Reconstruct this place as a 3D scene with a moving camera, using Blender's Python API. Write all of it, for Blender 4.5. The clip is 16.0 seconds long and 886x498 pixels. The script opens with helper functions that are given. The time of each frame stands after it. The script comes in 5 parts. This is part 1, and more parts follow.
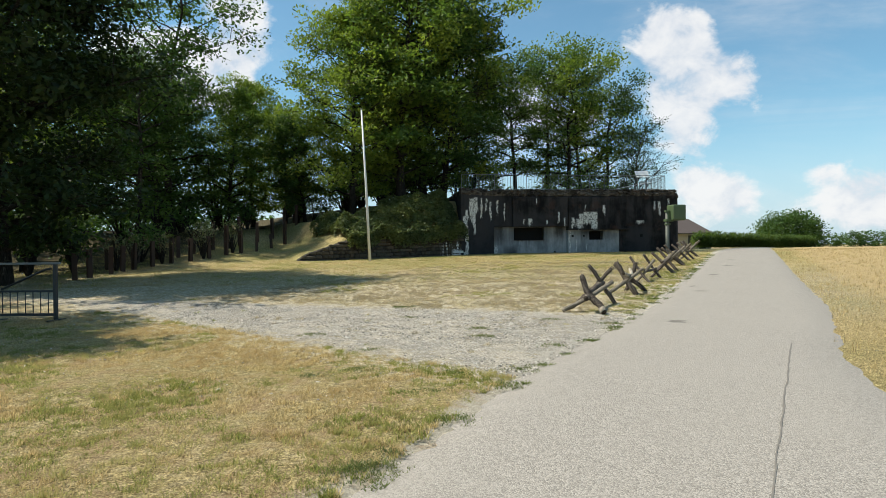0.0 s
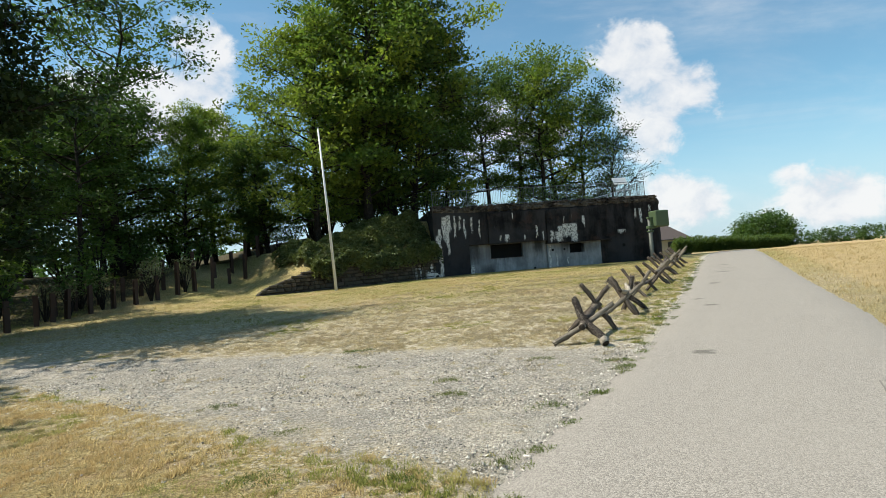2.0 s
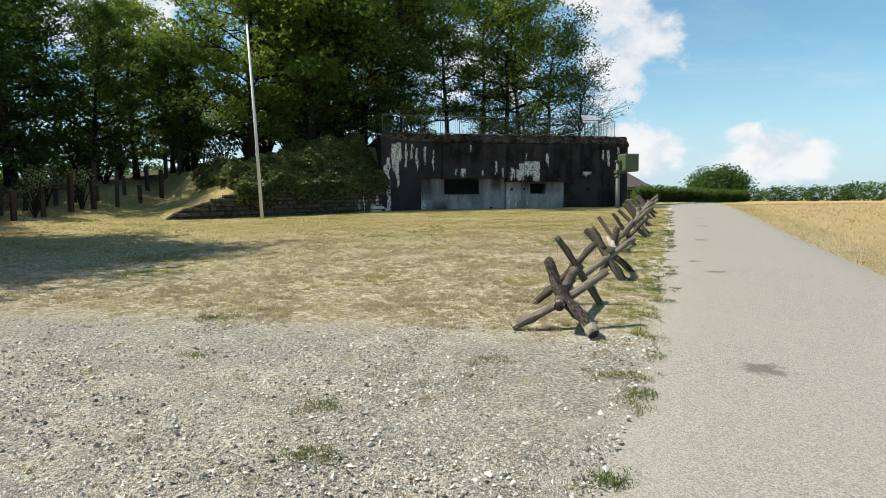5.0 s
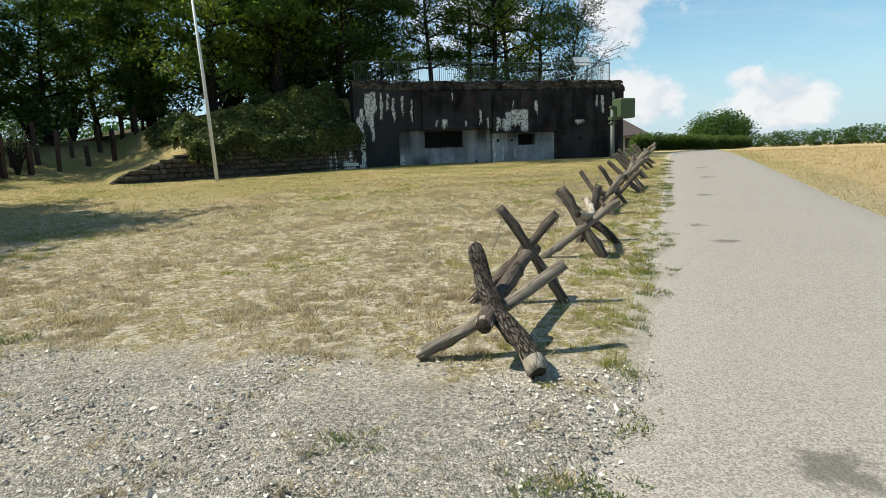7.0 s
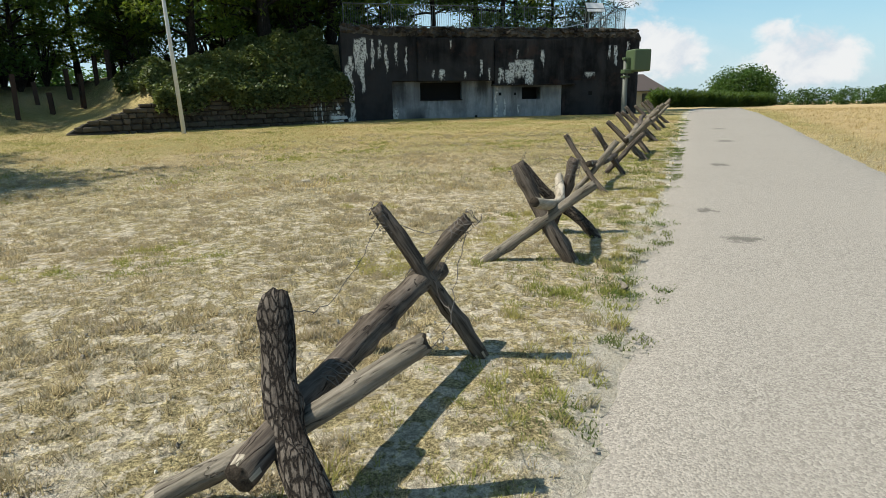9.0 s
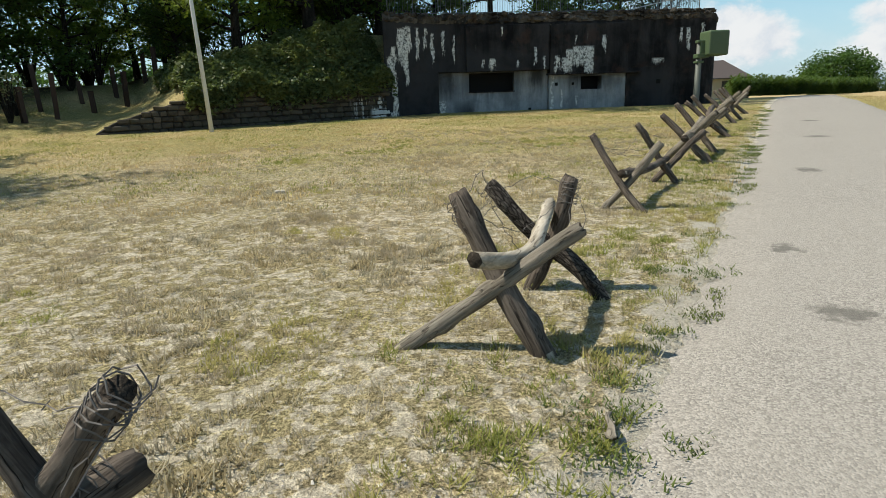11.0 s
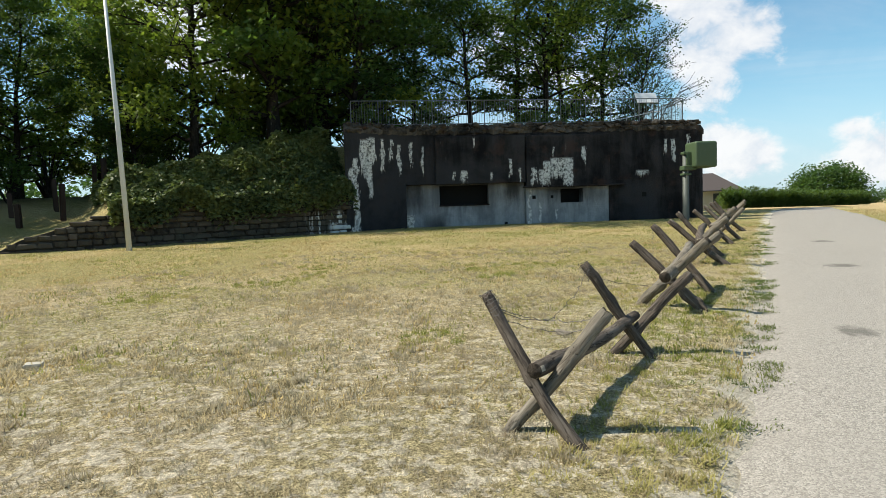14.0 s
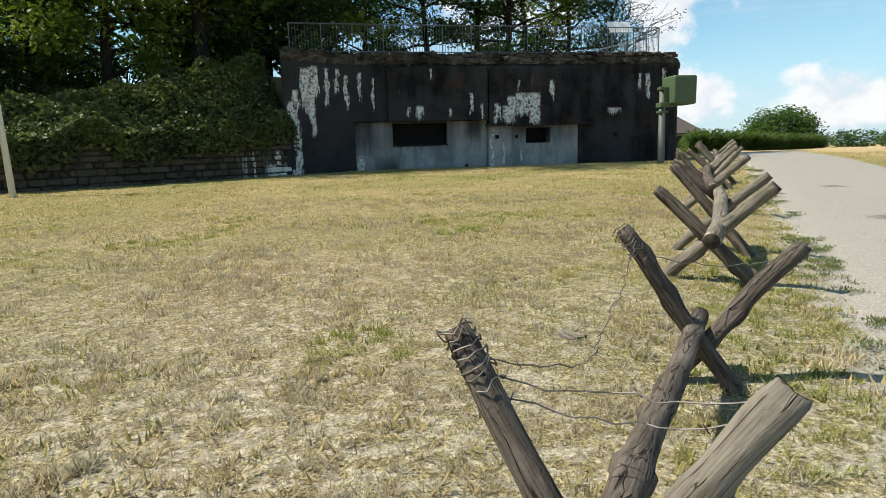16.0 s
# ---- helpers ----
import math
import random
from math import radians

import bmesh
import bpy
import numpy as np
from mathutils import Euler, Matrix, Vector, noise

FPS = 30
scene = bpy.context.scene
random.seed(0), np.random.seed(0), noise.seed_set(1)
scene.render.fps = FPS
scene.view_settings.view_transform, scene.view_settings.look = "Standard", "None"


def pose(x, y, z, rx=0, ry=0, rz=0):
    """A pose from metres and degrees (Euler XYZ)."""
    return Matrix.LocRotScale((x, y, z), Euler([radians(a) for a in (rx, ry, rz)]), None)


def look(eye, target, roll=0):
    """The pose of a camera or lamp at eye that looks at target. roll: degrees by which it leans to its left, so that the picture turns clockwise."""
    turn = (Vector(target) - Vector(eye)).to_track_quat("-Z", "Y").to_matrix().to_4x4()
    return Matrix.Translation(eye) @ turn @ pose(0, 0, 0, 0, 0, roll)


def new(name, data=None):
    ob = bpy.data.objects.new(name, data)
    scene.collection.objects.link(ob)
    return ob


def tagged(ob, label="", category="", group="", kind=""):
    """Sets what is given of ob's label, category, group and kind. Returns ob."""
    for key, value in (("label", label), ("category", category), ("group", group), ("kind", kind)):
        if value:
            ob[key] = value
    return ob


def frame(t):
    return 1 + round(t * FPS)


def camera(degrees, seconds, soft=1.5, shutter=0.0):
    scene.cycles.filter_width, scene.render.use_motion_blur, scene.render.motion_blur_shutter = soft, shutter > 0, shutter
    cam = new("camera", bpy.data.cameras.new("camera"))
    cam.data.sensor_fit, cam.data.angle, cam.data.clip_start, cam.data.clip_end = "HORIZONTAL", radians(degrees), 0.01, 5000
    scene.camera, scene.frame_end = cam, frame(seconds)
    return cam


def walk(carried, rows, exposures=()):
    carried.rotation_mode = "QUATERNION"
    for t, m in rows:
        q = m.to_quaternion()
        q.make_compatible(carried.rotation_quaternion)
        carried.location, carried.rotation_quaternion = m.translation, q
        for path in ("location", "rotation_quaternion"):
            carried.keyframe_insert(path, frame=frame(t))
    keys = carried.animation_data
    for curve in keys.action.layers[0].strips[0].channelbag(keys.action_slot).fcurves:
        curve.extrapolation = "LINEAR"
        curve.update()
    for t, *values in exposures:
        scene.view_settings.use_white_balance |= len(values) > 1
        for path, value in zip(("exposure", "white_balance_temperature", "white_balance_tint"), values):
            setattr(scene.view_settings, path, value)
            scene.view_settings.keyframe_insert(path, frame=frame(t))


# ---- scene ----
cam = camera(74.0, 16.0, soft=0.5)
PATH = [
    (0, (0.108, 0.597, 1.346), (0.094, 2.597, 1.337), -0.7),
    (0.5, (0.174, 1.108, 1.37), (0.19, 3.107, 1.33), -3.7),
    (1, (0.33, 1.694, 1.397), (0.369, 3.694, 1.386), -2.2),
    (1.5, (0.38, 2.289, 1.394), (0.461, 4.287, 1.395), -2.8),
    (2, (0.475, 2.983, 1.39), (0.535, 4.981, 1.451), -4.4),
    (2.5, (0.464, 3.56, 1.415), (0.519, 5.557, 1.515), -2.1),
    (3, (0.469, 4.078, 1.416), (0.57, 6.073, 1.508), -3.3),
    (3.5, (0.546, 4.661, 1.408), (0.675, 6.656, 1.384), -3.5),
    (4, (0.638, 5.256, 1.403), (0.833, 7.246, 1.358), -2.9),
    (4.5, (0.852, 5.817, 1.382), (1.056, 7.805, 1.311), -2.1),
    (5, (1.074, 6.404, 1.369), (1.275, 8.387, 1.202), -0.6),
    (5.2, (1.181, 6.627, 1.391), (1.436, 8.598, 1.166), -1.4),
    (7.3, (2.357, 8.849, 1.358), (2.543, 10.811, 1.016), -1.9),
    (7.5, (2.444, 9.02, 1.387), (2.626, 10.98, 1.032), -1.1),
    (8, (2.764, 9.518, 1.385), (3.008, 11.478, 1.064), -3.0),
    (8.2, (2.892, 9.692, 1.423), (3.123, 11.647, 1.068), -2.7),
    (10.3, (4.021, 11.68, 1.345), (3.969, 13.613, 0.837), -2.2),
    (10.5, (4.154, 11.873, 1.37), (4.072, 13.805, 0.862), -2.7),
    (11, (4.407, 12.329, 1.379), (4.324, 14.267, 0.89), -2.0),
    (11.5, (4.67, 12.865, 1.383), (4.603, 14.804, 0.896), -2.9),
    (12, (4.942, 13.386, 1.422), (4.857, 15.33, 0.96), -3.0),
    (12.5, (5.168, 13.891, 1.459), (5.124, 15.861, 1.115), -1.6),
    (13, (5.415, 14.411, 1.474), (5.323, 16.406, 1.367), -2.6),
    (13.5, (5.548, 14.8, 1.48), (5.411, 16.791, 1.353), -0.9),
    (14, (5.696, 15.378, 1.473), (5.621, 17.372, 1.345), -1.9),
    (14.5, (5.824, 15.896, 1.475), (5.777, 17.888, 1.307), -0.6),
    (15, (5.82, 16.435, 1.466), (5.808, 18.411, 1.161), -2.2),
    (15.5, (5.81, 16.985, 1.442), (5.762, 18.968, 1.187), -3.7),
    (16, (5.752, 17.639, 1.371), (5.814, 19.612, 1.05), -1.7),
]
walk(cam, [(t, look(eye, target, roll)) for t, eye, target, roll in PATH], exposures=[(0.0, 0.52), (5.0, 0.54), (8.0, 0.47), (10.5, 0.44), (11.5, 0.43), (13.0, 0.54), (16.0, 0.64)])

# ---- world and sun ----
SUN_ELEVATION = radians(54)
SUN_TRAVEL = Vector((1.0, -0.06, 0.0)).normalized()     # the way along which the light runs over the ground


def shade_tree(name):
    """A node tree helper: returns (tree, add) for a new material."""
    mat = bpy.data.materials.new(name)
    mat.use_nodes = True
    tree = mat.node_tree
    tree.nodes.clear()
    return mat, tree


class Nodes:
    """Short ways to wire nodes."""

    def __init__(self, tree):
        self.tree = tree

    def add(self, kind, **inputs):
        node = self.tree.nodes.new(kind)
        for key, value in inputs.items():
            self.put(node.inputs[int(key[1:]) if key[0] == "i" and key[1:].isdigit() else key.replace("_", " ")], value)
        return node

    def put(self, socket, value):
        if isinstance(value, bpy.types.NodeSocket):
            self.tree.links.new(value, socket)
        else:
            socket.default_value = value

    def math(self, op, a, b=0.0, c=0.0, clamp=False):
        node = self.tree.nodes.new("ShaderNodeMath")
        node.operation, node.use_clamp = op, clamp
        for socket, value in zip(node.inputs, (a, b, c)):
            self.put(socket, value)
        return node.outputs[0]

    def ramp(self, value, low, high, to_low=0.0, to_high=1.0):
        node = self.tree.nodes.new("ShaderNodeMapRange")
        node.interpolation_type = "SMOOTHSTEP"
        for socket, v in zip(node.inputs, (value, low, high, to_low, to_high)):
            self.put(socket, v)
        return node.outputs[0]

    def mix(self, factor, a, b, blend="MIX"):
        node = self.tree.nodes.new("ShaderNodeMix")
        node.data_type, node.blend_type = "RGBA", blend
        self.put(node.inputs[0], factor)
        for socket, value in ((node.inputs[6], a), (node.inputs[7], b)):
            self.put(socket, (*value, 1.0) if isinstance(value, tuple) and len(value) == 3 else value)
        return node.outputs[2]

    def noise(self, coords, scale, detail=4.0, rough=0.55, warp=0.0):
        node = self.tree.nodes.new("ShaderNodeTexNoise")
        self.put(node.inputs["Vector"], coords)
        node.inputs["Scale"].default_value, node.inputs["Detail"].default_value = scale, detail
        node.inputs["Roughness"].default_value, node.inputs["Distortion"].default_value = rough, warp
        return node.outputs["Fac"]

    def voronoi(self, coords, scale, feature="F1"):
        node = self.tree.nodes.new("ShaderNodeTexVoronoi")
        node.feature = feature
        self.put(node.inputs["Vector"], coords)
        node.inputs["Scale"].default_value = scale
        return node

    def stretch(self, coords, scale):
        node = self.tree.nodes.new("ShaderNodeMapping")
        self.put(node.inputs["Vector"], coords)
        node.inputs["Scale"].default_value = scale
        return node.outputs[0]

    def bump(self, height, strength, distance):
        node = self.tree.nodes.new("ShaderNodeBump")
        node.inputs["Strength"].default_value, node.inputs["Distance"].default_value = strength, distance
        self.put(node.inputs["Height"], height)
        return node.outputs[0]

    def surface(self, colour, rough=0.9, normal=None, metal=0.0, specular=0.3):
        node = self.tree.nodes.new("ShaderNodeBsdfPrincipled")
        self.put(node.inputs["Base Color"], (*colour, 1.0) if isinstance(colour, tuple) and len(colour) == 3 else colour)
        self.put(node.inputs["Roughness"], rough)
        self.put(node.inputs["Metallic"], metal)
        self.put(node.inputs["Specular IOR Level"], specular)
        if normal is not None:
            self.put(node.inputs["Normal"], normal)
        return node.outputs[0]

    def end(self, shader):
        out = self.tree.nodes.new("ShaderNodeOutputMaterial")
        self.tree.links.new(shader, out.inputs["Surface"])


world = bpy.data.worlds.new("world")
scene.world = world
world.use_nodes = True
world.node_tree.nodes.clear()
w = Nodes(world.node_tree)
sky = w.tree.nodes.new("ShaderNodeTexSky")
sky.sky_type, sky.sun_disc = "NISHITA", False
sky.sun_elevation, sky.sun_rotation = SUN_ELEVATION, radians(270)
sky.air_density, sky.dust_density, sky.ozone_density = 1.0, 0.6, 1.5
way = w.tree.nodes.new("ShaderNodeTexCoord").outputs["Generated"]
# fair-weather clouds: lobes where the cumulus heads stand, broken up by noise; (x, y, z) of the way, width, weight
CLOUDS = [((0.331, 0.890, 0.315), 0.085, 1.00), ((0.362, 0.885, 0.290), 0.075, 0.96), ((0.347, 0.901, 0.255), 0.075, 0.88), ((0.362, 0.908, 0.205), 0.085, 0.76), ((0.373, 0.914, 0.150), 0.09, 0.64),
          ((0.388, 0.892, 0.238), 0.06, 0.76), ((0.413, 0.876, 0.251), 0.05, 0.68), ((0.441, 0.859, 0.262), 0.045, 0.60), ((0.449, 0.867, 0.215), 0.045, 0.80),
          ((0.438, 0.896, 0.073), 0.055, 0.92), ((0.406, 0.912, 0.057), 0.07, 0.72), ((0.383, 0.919, 0.089), 0.05, 0.56), ((0.566, 0.822, 0.060), 0.07, 0.80), ((0.600, 0.800, 0.050), 0.09, 0.80), ((0.535, 0.842, 0.100), 0.03, 0.64), ((0.50, 0.86, 0.035), 0.07, 0.56),
          ((-0.305, 0.880, 0.364), 0.065, 1.2), ((-0.362, 0.889, 0.279), 0.085, 1.25), ((-0.345, 0.902, 0.258), 0.07, 1.1), ((-0.289, 0.906, 0.310), 0.04, 1.1), ((-0.316, 0.918, 0.239), 0.04, 1.0), ((-0.410, 0.870, 0.270), 0.07, 1.1), ((-0.454, 0.846, 0.280), 0.09, 1.1),
          ((0.06, 0.97, 0.24), 0.16, 0.75), ((0.20, 0.95, 0.20), 0.14, 0.75), ((-0.8, 0.3, 0.5), 0.2, 0.8), ((0.8, -0.4, 0.4), 0.2, 0.8)]
lobes = 0.0
for place, width, weight in CLOUDS:
    gap = w.tree.nodes.new("ShaderNodeVectorMath")
    gap.operation = "DISTANCE"
    w.put(gap.inputs[0], way)
    gap.inputs[1].default_value = Vector(place).normalized()
    lobes = w.math("ADD", lobes, w.ramp(gap.outputs["Value"], 0.0, width * 1.12, weight, 0.0))
billow = w.noise(w.stretch(way, (1, 1, 1.3)), 17.0, 10.0, 0.60, 0.25)
wisp = w.noise(w.stretch(way, (1, 1, 3.0)), 3.0, 7.0, 0.6, 0.6)
cover = w.ramp(w.math("ADD", w.math("MINIMUM", lobes, 1.1), w.math("MULTIPLY", w.math("SUBTRACT", billow, 0.5), 2.2)), 0.40, 1.05, 0.0, 0.92)
cover = w.math("MAXIMUM", cover, w.ramp(wisp, 0.45, 0.85, 0.03, 0.4))
lit = w.mix(w.ramp(billow, 0.35, 0.65), (7.0, 7.5, 8.2), (9.2, 9.2, 9.2))
blue = w.mix(1.0, sky.outputs[0], (1.06, 1.50, 1.46), "MULTIPLY")
height = w.add("ShaderNodeSeparateXYZ", Vector=way).outputs[2]
blue = w.mix(w.ramp(height, 0.0, 0.22, 0.75, 0.0), blue, (5.6, 7.0, 8.6))
back = w.add("ShaderNodeBackground", Color=w.mix(cover, blue, lit), Strength=0.071)
w.tree.links.new(back.outputs[0], w.tree.nodes.new("ShaderNodeOutputWorld").inputs[0])

sun = new("sun", bpy.data.lights.new("sun", "SUN"))
sun.data.energy, sun.data.angle, sun.data.color = 5.0, radians(0.53), (1.0, 0.94, 0.82)
sun.matrix_world = look((0, 0, 30), Vector((0, 0, 30)) + SUN_TRAVEL * math.cos(SUN_ELEVATION) - Vector((0, 0, math.sin(SUN_ELEVATION))))

# ---- the lie of the land ----
RISE_Y = [-60, 0, 8, 12, 15, 20, 32, 40, 55, 100, 200, 600, 3000]
RISE_Z = [-0.08, -0.08, -0.08, 0, 0.08, 0.2, 0.62, 0.8, 0.85, 0.3, -0.5, -2, -10]


def ease(a, b, v):
    t = np.clip((v - a) / (b - a), 0, 1)
    return t * t * (3 - 2 * t)


WALL_A, WALL_B = np.array([-7.8, 31.8]), np.array([1.1, 38.75])
WALL_LONG = float(np.linalg.norm(WALL_B - WALL_A))
WALL_D = (WALL_B - WALL_A) / WALL_LONG


def bank(x, y):
    """How far the earth bank behind the retaining wall stands over the plain, and the place along and behind the wall."""
    along = (x - WALL_A[0]) * WALL_D[0] + (y - WALL_A[1]) * WALL_D[1]
    behind = -(x - WALL_A[0]) * WALL_D[1] + (y - WALL_A[1]) * WALL_D[0]
    wall = np.interp(along, [-0.5, 0.0, 0.6, 3.9, 6.0, 40], [0.0, 0.06, 0.4, 1.3, 1.36, 1.4])
    hump = 1.0 * ease(0.2, 2.0, behind) * ease(2.4, 4.2, along) + 1.3 * ease(5.5, 10.5, along) * ease(-0.2, 2.6, behind)
    gone = ease(34, 22, along)
    return (wall + hump) * ease(0.22, 0.40, behind) * gone, along, behind


def land(x, y):
    """The height of the ground."""
    x, y = np.asarray(x, float), np.asarray(y, float)
    rise = 2.0 * ease(-6, -14, x) * ease(27, 45, y)
    high, _, _ = bank(x, y)
    return np.interp(y, RISE_Y, RISE_Z) + np.maximum(rise, high)


ROAD_LEFT = [(-13.5, -20.0), (-0.95, 3.0), (1.25, 7.8), (3.3, 11.2), (4.3, 12.9), (7.2, 18.6), (10.3, 24.7), (14.5, 32.9), (20.3, 44.0), (26.0, 54.5), (33.0, 66.0)]


def road_edge(y):
    """x of the road's edge beside the lawn."""
    return np.interp(y, [p[1] for p in ROAD_LEFT], [p[0] for p in ROAD_LEFT])


ROAD_WIDE = 3.75        # measured along x


# ---- materials ----
def position(n):
    return n.tree.nodes.new("ShaderNodeNewGeometry").outputs["Position"]


def piece_random(n):
    return n.tree.nodes.new("ShaderNodeNewGeometry").outputs["Random Per Island"]


def object_random(n):
    return n.tree.nodes.new("ShaderNodeObjectInfo").outputs["Random"]


def ground_material():
    mat, tree = shade_tree("dry_ground")
    n = Nodes(tree)
    p = position(n)
    xyz = n.add("ShaderNodeSeparateXYZ", Vector=p)
    x, y = xyz.outputs[0], xyz.outputs[1]
    beside = n.tree.nodes.new("ShaderNodeAttribute")
    beside.attribute_name = "verge"         # metres past the lane's edge, negative on the lawn
    verge = beside.outputs["Fac"]
    big, mid, fine = n.noise(p, 0.35, 5), n.noise(p, 2.2, 5, 0.6), n.noise(p, 26.0, 4, 0.7)
    tuft = n.noise(p, 10.5, 4, 0.65)
    grit = n.noise(p, 58.0, 4, 0.85)
    speck = n.ramp(grit, 0.41, 0.59)
    middle = n.math("MULTIPLY", n.ramp(y, 10.0, 13.0), n.ramp(y, 20.0, 30.0, 1.0, 0.0))
    straw = n.mix(speck, (0.18, 0.14, 0.0614), (0.578, 0.46, 0.234))
    straw = n.mix(n.math("MULTIPLY", middle, 0.55), straw, n.mix(speck, (0.198, 0.167, 0.108), (0.541, 0.473, 0.338)))
    green = n.mix(speck, (0.108, 0.104, 0.0316), (0.378, 0.348, 0.135))
    sand = n.mix(n.math("MULTIPLY", n.math("ADD", mid, speck), 0.5), (0.361, 0.32, 0.253), (0.80, 0.74, 0.625))
    far = n.ramp(y, 17.0, 34.0)
    lawn = n.mix(n.math("MULTIPLY", n.ramp(big, 0.36, 0.60), n.math("ADD", 0.34, n.math("MULTIPLY", far, 0.45))), straw, green)
    bare = n.math("MULTIPLY", n.ramp(verge, 0.4, 1.2, 1.0, 0.0), n.ramp(n.math("ADD", n.math("MULTIPLY", tuft, 0.9), n.math("MULTIPLY", mid, 0.1)), 0.480, 0.535))
    south = n.ramp(n.math("ADD", y, n.math("MULTIPLY", x, 0.78)), 6.2, 7.6, 0.15, 1.0)
    lawn = n.mix(n.math("MULTIPLY", n.math("MULTIPLY", bare, south), n.ramp(y, 16.0, 27.0, 0.68, 0.05)), lawn, sand)
    thatch = n.mix(n.ramp(n.math("ADD", n.math("MULTIPLY", n.noise(p, 15.0, 5, 0.7), 0.6), n.math("MULTIPLY", fine, 0.4)), 0.40, 0.60), (0.72, 0.70, 0.67), (1.34, 1.32, 1.28))
    lawn = n.mix(1.0, lawn, thatch, "MULTIPLY")
    # gravel yard between two slanting borders, on the lawn's side of the lane
    wob = n.math("MULTIPLY", n.math("SUBTRACT", mid, 0.5), 2.4)
    over = n.math("SUBTRACT", n.math("ADD", y, n.math("MULTIPLY", x, 0.29)), n.math("ADD", 13.0, wob))
    under = n.math("SUBTRACT", n.math("ADD", y, n.math("MULTIPLY", x, 0.78)), n.math("ADD", 7.7, wob))
    yard = n.math("MULTIPLY", n.ramp(over, -0.5, 0.35, 1.0, 0.0), n.ramp(under, -0.7, 0.7))
    yard = n.math("MULTIPLY", yard, n.ramp(verge, 0.4, 1.2, 1.0, 0.0))
    cells = n.voronoi(p, 85.0)
    pebble = n.mix(n.add("ShaderNodeSeparateXYZ", Vector=cells.outputs["Color"]).outputs[0], (0.18, 0.172, 0.149), (0.595, 0.554, 0.487))
    pebble = n.mix(n.ramp(grit, 0.35, 0.65, 0.0, 0.75), pebble, n.mix(fine, (0.108, 0.0992, 0.0857), (0.631, 0.591, 0.514)))
    gravel = n.mix(n.ramp(n.math("ADD", n.math("MULTIPLY", big, 0.5), n.math("MULTIPLY", mid, 0.5)), 0.44, 0.60, 0.0, 0.6), pebble, sand)
    gravel = n.mix(n.ramp(tuft, 0.56, 0.68, 0.0, 0.55), gravel, straw)
    gravel = n.mix(1.0, gravel, n.mix(n.ramp(n.noise(p, 34.0, 4, 0.75), 0.42, 0.58), (0.70, 0.69, 0.67), (1.36, 1.33, 1.28)), "MULTIPLY")
    ground = n.mix(yard, lawn, gravel)
    # worn sandy strip where the tarmac frays out
    strip = n.math("MULTIPLY", n.ramp(n.math("ADD", verge, n.math("MULTIPLY", n.math("SUBTRACT", mid, 0.5), 0.9)), -0.32, -0.10), n.ramp(verge, 0.2, 0.6, 1.0, 0.0))
    ground = n.mix(n.math("MULTIPLY", strip, 0.8), ground, n.mix(0.4, sand, pebble))
    # reddish dry herbs on the near lawn
    near = n.math("MULTIPLY", n.ramp(under, -0.2, -1.5), n.ramp(verge, 0.4, 1.2, 1.0, 0.0))
    ground = n.mix(n.math("MULTIPLY", near, n.ramp(mid, 0.45, 0.65, 0.0, 0.6)), ground, n.mix(speck, (0.217, 0.135, 0.0677), (0.469, 0.333, 0.18)))
    # straw field beyond the road, much darker brown ground under the wood
    field = n.ramp(n.math("ADD", verge, n.math("MULTIPLY", n.math("SUBTRACT", mid, 0.5), 1.5)), 4.4, 5.6)
    rows = n.math("ADD", n.math("MULTIPLY", fine, 0.5), n.math("MULTIPLY", speck, 0.5))
    ground = n.mix(field, ground, n.mix(n.math("MULTIPLY", rows, n.ramp(mid, 0.25, 0.75, 0.55, 1.1)), (0.271, 0.194, 0.0857), (0.614, 0.479, 0.262)))
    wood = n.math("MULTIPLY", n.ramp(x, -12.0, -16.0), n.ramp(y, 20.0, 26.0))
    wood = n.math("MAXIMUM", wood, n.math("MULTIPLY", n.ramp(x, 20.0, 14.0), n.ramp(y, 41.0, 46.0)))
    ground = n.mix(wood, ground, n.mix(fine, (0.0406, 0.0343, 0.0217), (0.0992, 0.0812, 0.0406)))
    height = n.math("ADD", n.math("ADD", n.math("MULTIPLY", tuft, 0.6), n.math("MULTIPLY", fine, 0.5)), n.math("MULTIPLY", grit, 0.5))
    stones = n.math("MULTIPLY", n.math("SUBTRACT", 0.6, cells.outputs["Distance"]), n.math("MULTIPLY", yard, 0.35))
    n.end(n.surface(ground, 0.95, n.bump(n.math("ADD", height, stones), 1.0, 0.06), specular=0.1))
    return mat


